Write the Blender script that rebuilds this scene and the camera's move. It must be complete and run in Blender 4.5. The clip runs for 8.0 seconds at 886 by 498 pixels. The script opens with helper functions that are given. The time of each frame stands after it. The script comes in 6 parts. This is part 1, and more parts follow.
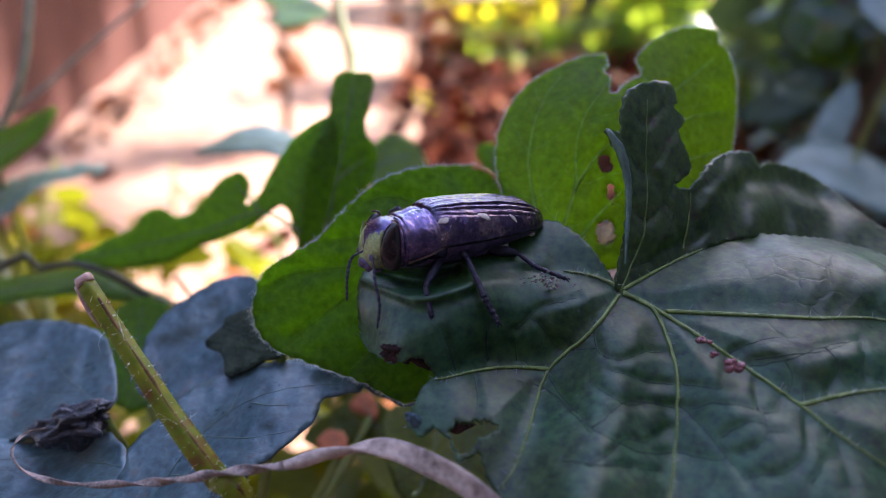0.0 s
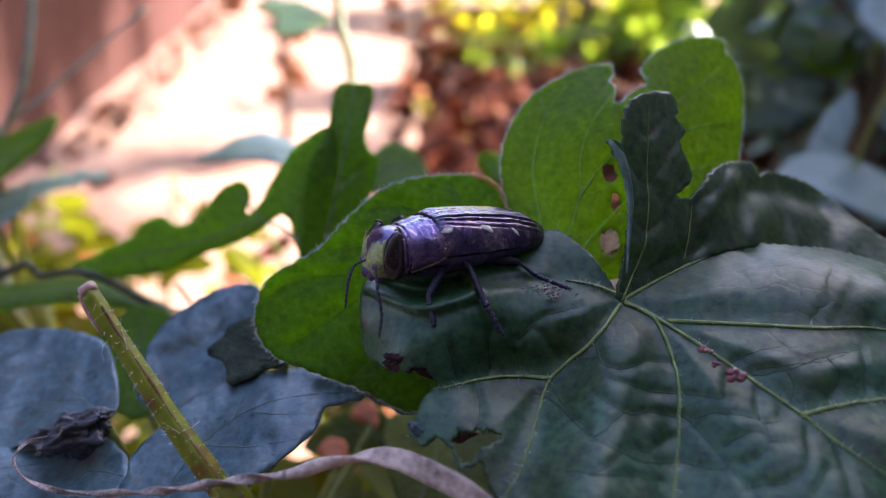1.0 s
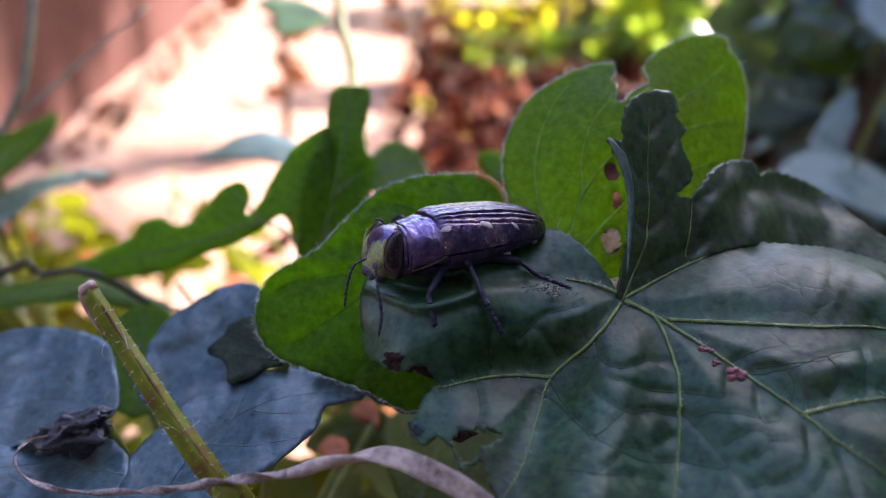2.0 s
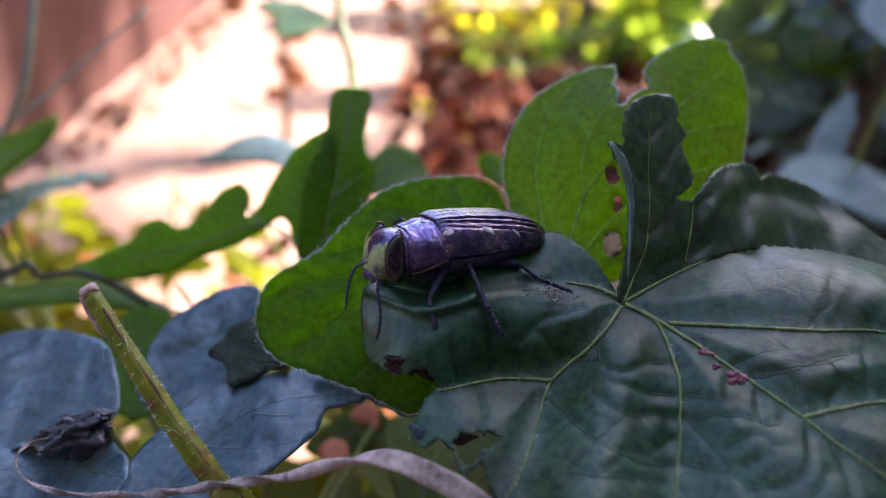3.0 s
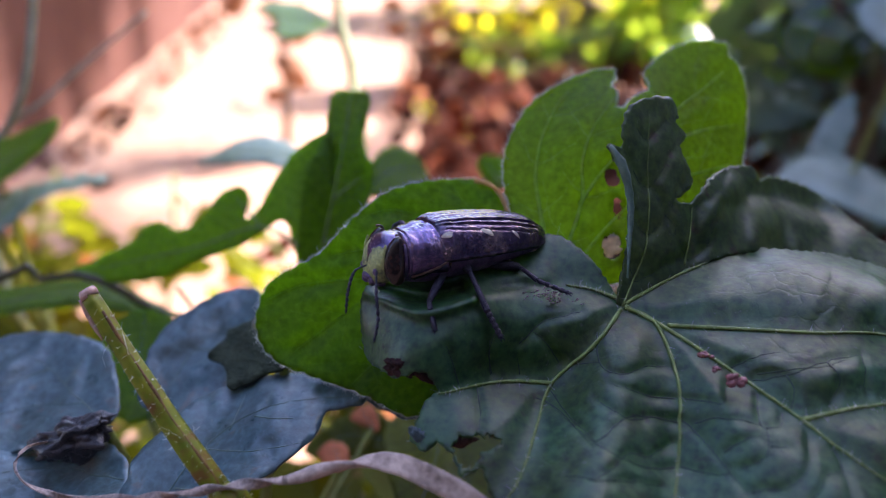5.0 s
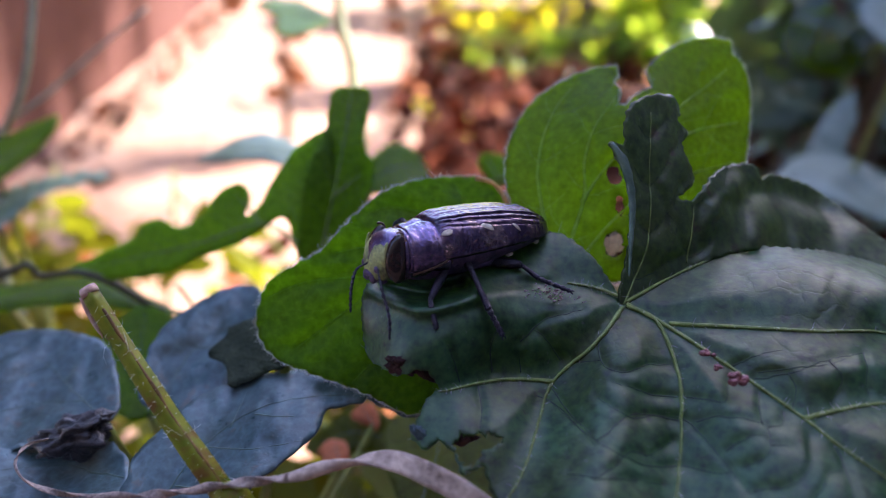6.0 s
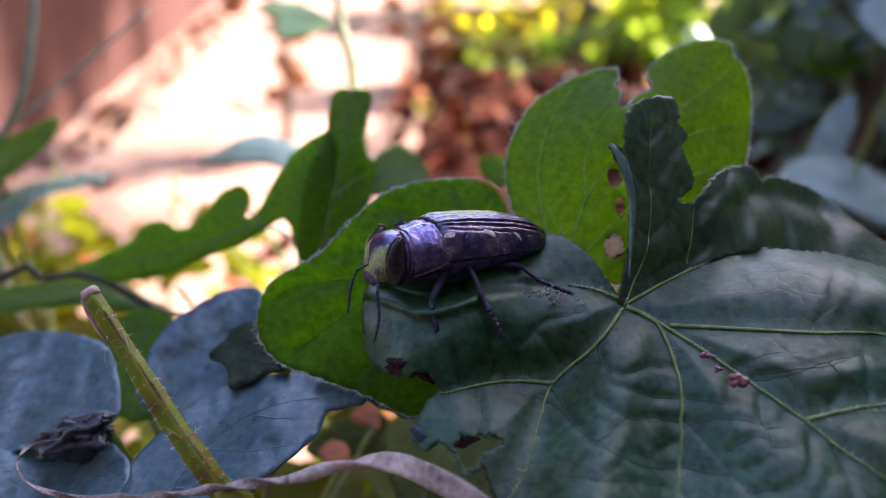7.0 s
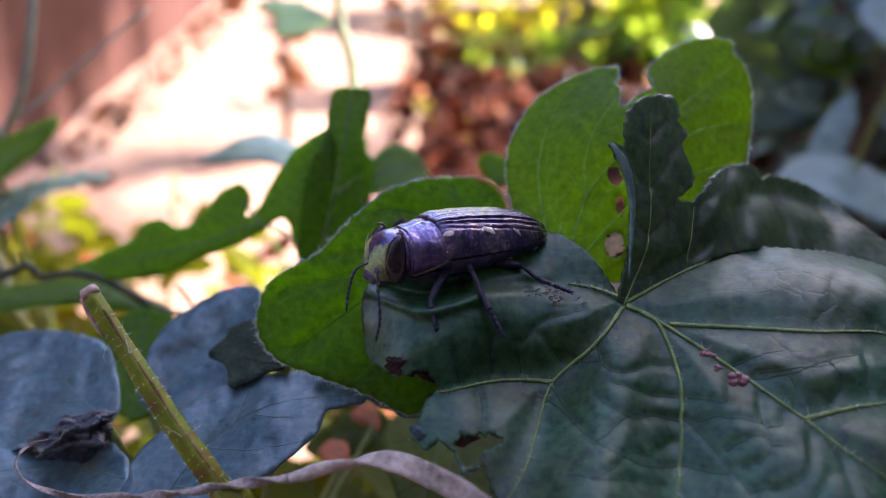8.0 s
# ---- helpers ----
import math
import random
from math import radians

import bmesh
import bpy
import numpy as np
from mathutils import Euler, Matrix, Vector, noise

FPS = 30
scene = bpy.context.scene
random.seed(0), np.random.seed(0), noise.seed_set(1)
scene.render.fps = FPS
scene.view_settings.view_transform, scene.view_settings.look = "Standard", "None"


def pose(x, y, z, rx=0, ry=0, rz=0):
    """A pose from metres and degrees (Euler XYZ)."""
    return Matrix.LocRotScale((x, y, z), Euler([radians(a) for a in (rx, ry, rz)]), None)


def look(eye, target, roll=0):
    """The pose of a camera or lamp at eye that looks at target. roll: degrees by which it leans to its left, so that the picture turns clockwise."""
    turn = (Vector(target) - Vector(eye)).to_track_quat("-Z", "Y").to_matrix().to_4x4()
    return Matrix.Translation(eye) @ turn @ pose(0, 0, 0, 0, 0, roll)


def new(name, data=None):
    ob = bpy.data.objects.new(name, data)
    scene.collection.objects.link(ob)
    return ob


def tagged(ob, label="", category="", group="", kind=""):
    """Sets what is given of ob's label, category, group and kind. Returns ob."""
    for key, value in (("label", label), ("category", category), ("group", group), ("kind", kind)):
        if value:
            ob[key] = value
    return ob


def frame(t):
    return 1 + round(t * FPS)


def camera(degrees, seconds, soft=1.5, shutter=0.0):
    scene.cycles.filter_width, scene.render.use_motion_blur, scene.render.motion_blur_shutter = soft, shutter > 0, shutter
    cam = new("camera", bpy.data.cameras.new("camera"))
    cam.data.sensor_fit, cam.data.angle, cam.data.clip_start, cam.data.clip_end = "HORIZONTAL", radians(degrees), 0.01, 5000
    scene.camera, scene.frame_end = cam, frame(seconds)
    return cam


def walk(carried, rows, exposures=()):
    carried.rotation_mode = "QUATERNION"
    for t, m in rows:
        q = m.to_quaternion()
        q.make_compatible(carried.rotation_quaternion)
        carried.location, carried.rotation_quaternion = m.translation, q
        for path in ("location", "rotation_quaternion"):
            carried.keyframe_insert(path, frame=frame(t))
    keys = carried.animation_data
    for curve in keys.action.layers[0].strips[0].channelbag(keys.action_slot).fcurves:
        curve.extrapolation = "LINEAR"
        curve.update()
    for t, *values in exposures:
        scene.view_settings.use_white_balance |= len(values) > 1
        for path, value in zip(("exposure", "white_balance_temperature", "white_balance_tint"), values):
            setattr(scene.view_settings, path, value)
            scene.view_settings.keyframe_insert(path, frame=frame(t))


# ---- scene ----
MM = 0.001
TILT = -25.0          # lean of the leaf sheets' own axes

# ---- camera ----
cam = camera(62, 8.0, soft=0.6)
cam.data.dof.use_dof = True
cam.data.dof.focus_distance = 0.089
cam.data.dof.aperture_fstop = 12.5
walk(cam, [
    (0, pose(0.00045, 0.00020, 0.19936, 64.304, 0.144, 0.038)),
    (0.5, pose(0.00047, -0.00026, 0.19971, 64.945, 0.219, -0.078)),
    (1, pose(-0.00001, 0.00004, 0.19977, 64.828, 0.007, -0.020)),
    (1.5, pose(0.00005, 0.00010, 0.19975, 64.710, 0.057, 0.003)),
    (3, pose(-0.00019, 0.00005, 0.19998, 64.872, -0.065, -0.007)),
    (3.5, pose(-0.00000, -0.00000, 0.20000, 65.000, -0.000, -0.000)),
    (4, pose(-0.00010, 0.00007, 0.20004, 65.034, -0.001, -0.007)),
    (4.5, pose(-0.00003, 0.00005, 0.20017, 65.032, 0.021, -0.003)),
    (6, pose(-0.00029, 0.00030, 0.20009, 64.772, -0.077, -0.010)),
    (6.5, pose(-0.00032, 0.00024, 0.20021, 64.774, -0.067, -0.014)),
    (7, pose(-0.00031, 0.00017, 0.20020, 64.901, -0.048, -0.004)),
    (7.5, pose(-0.00035, 0.00018, 0.20017, 64.902, -0.063, -0.005)),
    (8, pose(-0.00028, 0.00026, 0.20014, 64.807, -0.047, -0.005)),
])

# ---- light ----
SUN_AZ, SUN_EL = radians(45), radians(42)      # azimuth from +y towards +x
world = bpy.data.worlds.new("sky")
scene.world = world
world.use_nodes = True
wn = world.node_tree.nodes
sky = wn.new("ShaderNodeTexSky")
sky.sky_type = "NISHITA"
sky.sun_disc = False
sky.sun_elevation = SUN_EL
sky.sun_rotation = SUN_AZ
world.node_tree.links.new(sky.outputs[0], wn["Background"].inputs[0])
wn["Background"].inputs[1].default_value = 0.15
sun_data = bpy.data.lights.new("sun", "SUN")
sun_data.energy, sun_data.angle, sun_data.color = 5.0, radians(0.5), (1.0, 0.93, 0.82)
sun = new("sun", sun_data)
sun_way = Vector((math.sin(SUN_AZ) * math.cos(SUN_EL), math.cos(SUN_AZ) * math.cos(SUN_EL), math.sin(SUN_EL)))
sun.matrix_world = look(sun_way * 5, (0, 0, 0))
scene.view_settings.exposure = 2.63
scene.view_settings.use_white_balance = True
scene.view_settings.white_balance_temperature = 6300
scene.view_settings.white_balance_tint = 27


# ---- materials ----
def make(name):
    m = bpy.data.materials.new(name)
    m.use_nodes = True
    t = m.node_tree
    return m, t, t.nodes, t.nodes["Principled BSDF"]


def tex(t, kind, scale, detail=4.0, rough=0.55, space="Object"):
    co = t.nodes.new("ShaderNodeTexCoord")
    n = t.nodes.new(kind)
    n.inputs["Scale"].default_value = scale
    if "Detail" in n.inputs:
        n.inputs["Detail"].default_value = detail
        n.inputs["Roughness"].default_value = rough
    t.links.new(co.outputs[space], n.inputs["Vector"])
    return n


def ramp(t, source, stops):
    r = t.nodes.new("ShaderNodeValToRGB")
    e = r.color_ramp.elements
    while len(e) < len(stops):
        e.new(0.5)
    for el, (p, c) in zip(e, stops):
        el.position, el.color = p, (*c, 1) if len(c) == 3 else c
    t.links.new(source, r.inputs[0])
    return r


def blend(t, fac, a, b, how="MIX"):
    m = t.nodes.new("ShaderNodeMixRGB")
    m.blend_type = how
    for sock, v in zip(m.inputs, (fac, a, b)):
        if isinstance(v, (float, int)):
            sock.default_value = v
        elif isinstance(v, tuple):
            sock.default_value = (*v, 1)
        else:
            t.links.new(v, sock)
    return m.outputs[0]


def bump(t, height, strength, dist, chain=None):
    b = t.nodes.new("ShaderNodeBump")
    b.inputs["Strength"].default_value = strength
    b.inputs["Distance"].default_value = dist
    t.links.new(height, b.inputs["Height"])
    if chain is not None:
        t.links.new(chain, b.inputs["Normal"])
    return b.outputs[0]


def leaf_material(name, dark, light, through_col, glow=0.35, rough=0.42, stain=(0.10, 0.06, 0.03), stain_amount=0.3, gloss=0.5, net_show=0.35, net_relief=0.4, mottle=0.0):
    """A leaf blade: mottled green, fine net of cells, some stains, light shining through."""
    m, t, n, p = make(name)
    big = tex(t, "ShaderNodeTexNoise", 90, 5)
    fine = tex(t, "ShaderNodeTexNoise", 900, 4)
    net = tex(t, "ShaderNodeTexVoronoi", 520)
    net.feature = "DISTANCE_TO_EDGE"
    col = ramp(t, big.outputs[0], [(0.3, dark), (0.7, light)]).outputs[0]
    if mottle:
        patch = tex(t, "ShaderNodeTexNoise", 70, 5, 0.6)
        pm = ramp(t, patch.outputs[0], [(0.46, (0, 0, 0)), (0.58, (mottle,) * 3)]).outputs[0]
        col = blend(t, pm, col, (0.026, 0.036, 0.010))
        freckle = tex(t, "ShaderNodeTexNoise", 1500, 3, 0.6)
        where_f = ramp(t, freckle.outputs[0], [(0.66, (0, 0, 0)), (0.74, (0.6,) * 3)]).outputs[0]
        col = blend(t, where_f, col, (0.20, 0.20, 0.17))
        rust = tex(t, "ShaderNodeTexNoise", 640, 5, 0.7)
        where_r = ramp(t, rust.outputs[0], [(0.64, (0, 0, 0)), (0.74, (0.7,) * 3)]).outputs[0]
        col = blend(t, where_r, col, (0.055, 0.028, 0.014))
    lines = ramp(t, net.outputs[0], [(0.0, (net_show,) * 3), (0.10, (0, 0, 0))]).outputs[0]
    col = blend(t, lines, col, tuple(min(1, 1.5 * c + 0.01) for c in light))
    spots = tex(t, "ShaderNodeTexNoise", 330, 6, 0.65)
    mask = ramp(t, spots.outputs[0], [(0.60, (0, 0, 0)), (0.70, (stain_amount,) * 3)]).outputs[0]
    col = blend(t, mask, col, stain)
    grain = ramp(t, fine.outputs[0], [(0.3, (0.75 - 0.3 * mottle,) * 3), (0.7, (1.2 + 0.3 * mottle,) * 3)]).outputs[0]
    col = blend(t, 1.0, col, grain, "MULTIPLY")
    t.links.new(col, p.inputs["Base Color"])
    rr = ramp(t, spots.outputs[0], [(0.3, (rough - 0.08,) * 3), (0.7, (rough + 0.12,) * 3)])
    t.links.new(rr.outputs[0], p.inputs["Roughness"])
    p.inputs["Specular IOR Level"].default_value = gloss
    warp = tex(t, "ShaderNodeTexNoise", 260, 3)
    co = t.nodes.new("ShaderNodeTexCoord")
    push = t.nodes.new("ShaderNodeVectorMath")
    push.operation = "MULTIPLY_ADD"
    push.inputs[1].default_value = (0.004, 0.004, 0.004)
    t.links.new(warp.outputs["Color"], push.inputs[0])
    t.links.new(co.outputs["Object"], push.inputs[2])
    mesh_net = n.new("ShaderNodeTexVoronoi")
    mesh_net.feature = "DISTANCE_TO_EDGE"
    mesh_net.inputs["Scale"].default_value = 270
    t.links.new(push.outputs[0], mesh_net.inputs["Vector"])
    ridge = ramp(t, mesh_net.outputs[0], [(0.0, (0, 0, 0)), (0.09, (1, 1, 1))]).outputs[0]
    where = ramp(t, tex(t, "ShaderNodeTexNoise", 75, 3).outputs[0], [(0.45, (1, 1, 1)), (0.62, (0, 0, 0))]).outputs[0]
    ridge = blend(t, 1.0, ridge, where, "LIGHTEN")
    nb = bump(t, ridge, 0.5 * net_relief, 0.0002)
    nb = bump(t, net.outputs[0], 0.35, 0.00012, nb)
    nb = bump(t, fine.outputs[0], 0.35, 0.00008, nb)
    t.links.new(nb, p.inputs["Normal"])
    tr = n.new("ShaderNodeBsdfTranslucent")
    tcol = blend(t, mask, through_col, tuple(0.5 * c for c in stain))
    tcol = blend(t, lines, tcol, tuple(min(1, 1.5 * c) for c in through_col))
    tcol = blend(t, 1.0, tcol, grain, "MULTIPLY")
    t.links.new(tcol, tr.inputs["Color"])
    mix = n.new("ShaderNodeMixShader")
    mix.inputs[0].default_value = glow
    t.links.new(p.outputs[0], mix.inputs[1])
    t.links.new(tr.outputs[0], mix.inputs[2])
    t.links.new(mix.outputs[0], n["Material Output"].inputs[0])
    return m


def plain_material(name, dark, light, scale, rough=0.6, metal=0.0, relief=0.3, depth=0.0002, coat=0.0, spec=0.5):
    m, t, n, p = make(name)
    a = tex(t, "ShaderNodeTexNoise", scale, 5)
    b = tex(t, "ShaderNodeTexNoise", scale * 7, 4)
    f = blend(t, 0.4, a.outputs[0], b.outputs[0])
    col = ramp(t, f, [(0.36, dark), (0.64, light)]).outputs[0]
    t.links.new(col, p.inputs["Base Color"])
    rr = ramp(t, b.outputs[0], [(0.3, (max(0.05, rough - 0.1),) * 3), (0.7, (min(1, rough + 0.12),) * 3)])
    t.links.new(rr.outputs[0], p.inputs["Roughness"])
    p.inputs["Metallic"].default_value = metal
    p.inputs["Coat Weight"].default_value = coat
    p.inputs["Specular IOR Level"].default_value = spec
    t.links.new(bump(t, b.outputs[0], relief, depth, bump(t, a.outputs[0], relief, depth * 3)), p.inputs["Normal"])
    return m


M_MAIN = leaf_material("dark_green_leaf", (0.008, 0.032, 0.008), (0.034, 0.094, 0.050), (0.20, 0.44, 0.02), 0.28, 0.40, (0.06, 0.035, 0.022), 0.6, gloss=0.46, net_show=0.05, net_relief=0.45, mottle=0.75)
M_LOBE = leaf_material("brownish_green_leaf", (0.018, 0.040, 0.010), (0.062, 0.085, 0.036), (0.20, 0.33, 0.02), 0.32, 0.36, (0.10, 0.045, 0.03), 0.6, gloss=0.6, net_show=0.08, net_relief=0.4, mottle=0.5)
M_PAPER = leaf_material("dry_leaf_skin", (0.42, 0.30, 0.24), (0.62, 0.50, 0.42), (0.80, 0.66, 0.55), 0.5, 0.6, stain_amount=0.4)
M_BACKLIT = leaf_material("fresh_green_leaf", (0.035, 0.085, 0.006), (0.07, 0.14, 0.01), (0.43, 0.64, 0.010), 0.66, 0.55, (0.10, 0.07, 0.02), 0.25, gloss=0.22)
M_DEEP = leaf_material("deep_green_leaf", (0.024, 0.066, 0.006), (0.05, 0.11, 0.01), (0.34, 0.57, 0.012), 0.60, 0.55, (0.10, 0.07, 0.02), 0.25, gloss=0.22)
M_ARM = leaf_material("mid_green_leaf", (0.03, 0.07, 0.006), (0.06, 0.11, 0.01), (0.32, 0.54, 0.008), 0.60, 0.55, gloss=0.25)
M_BLUE = leaf_material("blue_green_leaf", (0.018, 0.050, 0.060), (0.060, 0.105, 0.125), (0.08, 0.16, 0.03), 0.12, 0.33, (0.13, 0.08, 0.05), 0.5, gloss=0.6, mottle=0.35)
M_DUSTY = leaf_material("dusty_leaf", (0.06, 0.11, 0.085), (0.13, 0.19, 0.16), (0.16, 0.28, 0.03), 0.2, 0.4)
M_GREY = plain_material("grey_green_blade", (0.16, 0.20, 0.14), (0.30, 0.34, 0.26), 200, 0.6)
M_YELLOW = leaf_material("yellow_green_leaf", (0.012, 0.026, 0.002), (0.065, 0.075, 0.004), (0.22, 0.24, 0.006), 0.45, 0.6, (0.16, 0.05, 0.02), 0.4, gloss=0.15)
M_RUSTY = leaf_material("orange_brown_leaf", (0.18, 0.05, 0.02), (0.42, 0.14, 0.06), (0.7, 0.25, 0.08), 0.4, 0.6, gloss=0.2)
M_VEIN = plain_material("pale_vein", (0.08, 0.125, 0.02), (0.21, 0.27, 0.07), 700, 0.55, relief=0.6)
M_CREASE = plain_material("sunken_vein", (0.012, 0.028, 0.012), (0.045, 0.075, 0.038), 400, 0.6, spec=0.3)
M_VEIN_DIM = plain_material("faint_vein", (0.06, 0.10, 0.075), (0.10, 0.15, 0.11), 400, 0.5)
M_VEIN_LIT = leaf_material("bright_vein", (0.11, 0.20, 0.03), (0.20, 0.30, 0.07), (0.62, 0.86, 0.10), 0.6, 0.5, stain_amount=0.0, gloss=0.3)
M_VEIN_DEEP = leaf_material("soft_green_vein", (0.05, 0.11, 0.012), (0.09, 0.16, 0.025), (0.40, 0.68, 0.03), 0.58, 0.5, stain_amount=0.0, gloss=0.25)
M_RUNNER = plain_material("dark_runner", (0.022, 0.026, 0.010), (0.075, 0.070, 0.030), 300, 0.6)
M_PETAL = leaf_material("lilac_petal", (0.30, 0.20, 0.46), (0.46, 0.34, 0.62), (0.55, 0.40, 0.75), 0.4, 0.6, stain_amount=0.0, gloss=0.2)
M_TAN = leaf_material("tan_dried_rim", (0.36, 0.20, 0.08), (0.60, 0.40, 0.20), (0.92, 0.62, 0.30), 0.5, 0.6, stain_amount=0.0, gloss=0.2)
M_STEM = plain_material("green_stem", (0.11, 0.15, 0.018), (0.24, 0.26, 0.06), 300, 0.5)


def stem_material():
    """Green stalk with rusty streaks along it."""
    m, t, n, p = make("streaked_stem")
    a = tex(t, "ShaderNodeTexNoise", 420, 5, 0.6)
    b = tex(t, "ShaderNodeTexNoise", 300, 5, 0.65)
    col = ramp(t, a.outputs[0], [(0.3, (0.085, 0.12, 0.003)), (0.7, (0.21, 0.20, 0.010))]).outputs[0]
    rust = ramp(t, b.outputs[0], [(0.48, (0, 0, 0)), (0.62, (0.8,) * 3)]).outputs[0]
    t.links.new(blend(t, rust, col, (0.15, 0.055, 0.018)), p.inputs["Base Color"])
    p.inputs["Roughness"].default_value = 0.5
    p.inputs["Specular IOR Level"].default_value = 0.2
    t.links.new(bump(t, a.outputs[0], 0.6, 0.0002), p.inputs["Normal"])
    return m


M_STALK = stem_material()
# wet grit; its sparkle is put into the pale pinkish colour
M_SPARKLE_GRIT = plain_material("wet_sparkle_grit", (0.30, 0.19, 0.18), (0.82, 0.70, 0.68), 1500, 0.10)
M_RIDGE = plain_material("rusty_ridge", (0.07, 0.030, 0.008), (0.17, 0.085, 0.022), 500, 0.55, relief=0.5, spec=0.2)
M_CUT = plain_material("cut_stem_end", (0.35, 0.18, 0.13), (0.60, 0.38, 0.30), 900, 0.6)
M_HAIR = leaf_material("white_hair", (0.6, 0.6, 0.52), (0.85, 0.85, 0.78), (0.95, 0.95, 0.8), 0.55, 0.4, stain_amount=0.0)
M_DRY = plain_material("dry_strand", (0.12, 0.075, 0.055), (0.54, 0.40, 0.33), 200, 0.7, relief=0.6)
M_TENDRIL = plain_material("dry_tendril", (0.08, 0.055, 0.045), (0.42, 0.31, 0.26), 420, 0.7, relief=0.8)
M_DEAD = plain_material("withered_leaf", (0.006, 0.005, 0.007), (0.042, 0.036, 0.046), 260, 0.38, relief=0.6, depth=0.0004)
M_DEADGREEN = plain_material("blackened_leaf", (0.008, 0.014, 0.009), (0.035, 0.048, 0.03), 300, 0.85, relief=0.8, depth=0.0004, spec=0.15)
M_BURN = plain_material("burnt_edge", (0.008, 0.005, 0.005), (0.07, 0.035, 0.03), 500, 0.85, spec=0.1)
def shell_material(name, dark, violet, bronze, scale):
    """Metallic beetle armour: patchy violet and bronze, puckered, with fine pits and dust."""
    m, t, n, p = make(name)
    a = tex(t, "ShaderNodeTexNoise", scale, 6, 0.68)
    b = tex(t, "ShaderNodeTexNoise", scale * 3.1, 6, 0.72)
    c = tex(t, "ShaderNodeTexNoise", scale * 9.0, 4, 0.7)
    pits = tex(t, "ShaderNodeTexVoronoi", 2300)
    hue = blend(t, 0.35, a.outputs[0], b.outputs[0])
    col = ramp(t, hue, [(0.38, dark), (0.53, violet), (0.70, bronze)]).outputs[0]
    fleck = ramp(t, b.outputs[0], [(0.33, (0.5,) * 3), (0.66, (1.3,) * 3)]).outputs[0]
    col = blend(t, 1.0, col, fleck, "MULTIPLY")
    dust = ramp(t, c.outputs[0], [(0.62, (0, 0, 0)), (0.76, (0.25,) * 3)]).outputs[0]
    t.links.new(blend(t, dust, col, (0.20, 0.16, 0.15)), p.inputs["Base Color"])
    p.inputs["Metallic"].default_value = 0.8
    t.links.new(ramp(t, b.outputs[0], [(0.3, (0.12,) * 3), (0.7, (0.30,) * 3)]).outputs[0], p.inputs["Roughness"])
    p.inputs["Coat Weight"].default_value = 0.25
    p.inputs["Coat Roughness"].default_value = 0.22
    nb = bump(t, b.outputs[0], 0.6, 0.00016, bump(t, a.outputs[0], 0.5, 0.0003))
    nb = bump(t, c.outputs[0], 0.35, 0.00004, nb)
    t.links.new(bump(t, pits.outputs[0], 0.5, 0.00006, nb), p.inputs["Normal"])
    return m


M_SHELL = shell_material("purple_bronze_shell", (0.018, 0.010, 0.028), (0.13, 0.085, 0.20), (0.40, 0.28, 0.28), 190)
M_WING = shell_material("ribbed_bronze_wing_case", (0.008, 0.005, 0.012), (0.072, 0.043, 0.098), (0.44, 0.30, 0.25), 200)
M_UNDER = plain_material("blue_violet_underside", (0.03, 0.02, 0.05), (0.15, 0.09, 0.18), 600, 0.4, 0.4)
M_FACE = plain_material("yellow_green_face", (0.02, 0.018, 0.022), (0.40, 0.43, 0.15), 420, 0.55, 0.1, 0.6)
M_FUZZ = plain_material("yellow_down", (0.30, 0.27, 0.12), (0.52, 0.48, 0.26), 900, 0.6)
M_SEAM = plain_material("rusty_seam", (0.03, 0.016, 0.012), (0.16, 0.09, 0.05), 900, 0.45, 0.3)
M_EYE = plain_material("dark_eye", (0.006, 0.003, 0.003), (0.030, 0.012, 0.010), 300, 0.12, 0.0, 0.0, spec=0.5)
M_SPOT = plain_material("pale_gold_spot", (0.36, 0.30, 0.25), (0.74, 0.66, 0.55), 1400, 0.5, 0.2)
M_LEG = plain_material("violet_black_leg", (0.006, 0.005, 0.011), (0.034, 0.026, 0.050), 1100, 0.32, 0.4, relief=0.6)
M_MITE = plain_material("pink_scale_insect", (0.11, 0.028, 0.032), (0.38, 0.15, 0.15), 1500, 0.22)
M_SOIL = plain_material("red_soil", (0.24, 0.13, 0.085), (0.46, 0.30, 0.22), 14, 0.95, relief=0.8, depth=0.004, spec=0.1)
# red-brown soil; the shrubs' shade over the bed is put into this dark colour
M_SHADED_BED = plain_material("shaded_bed_soil", (0.018, 0.006, 0.004), (0.075, 0.020, 0.010), 40, 0.95, relief=0.8, depth=0.004, spec=0.05)
def litter_material():
    m, t, n, p = make("red_brown_litter")
    geo = n.new("ShaderNodeNewGeometry")
    grain = tex(t, "ShaderNodeTexNoise", 160, 4)
    col = ramp(t, geo.outputs["Random Per Island"], [(0.0, (0.02, 0.006, 0.004)), (0.45, (0.09, 0.018, 0.007)), (0.75, (0.22, 0.050, 0.018)), (0.9, (0.42, 0.15, 0.06)), (1.0, (0.66, 0.38, 0.22))]).outputs[0]
    fine = ramp(t, grain.outputs[0], [(0.3, (0.6,) * 3), (0.7, (1.2,) * 3)]).outputs[0]
    t.links.new(blend(t, 1.0, col, fine, "MULTIPLY"), p.inputs["Base Color"])
    p.inputs["Roughness"].default_value = 0.8
    p.inputs["Specular IOR Level"].default_value = 0.1
    t.links.new(bump(t, grain.outputs[0], 0.5, 0.001), p.inputs["Normal"])
    return m


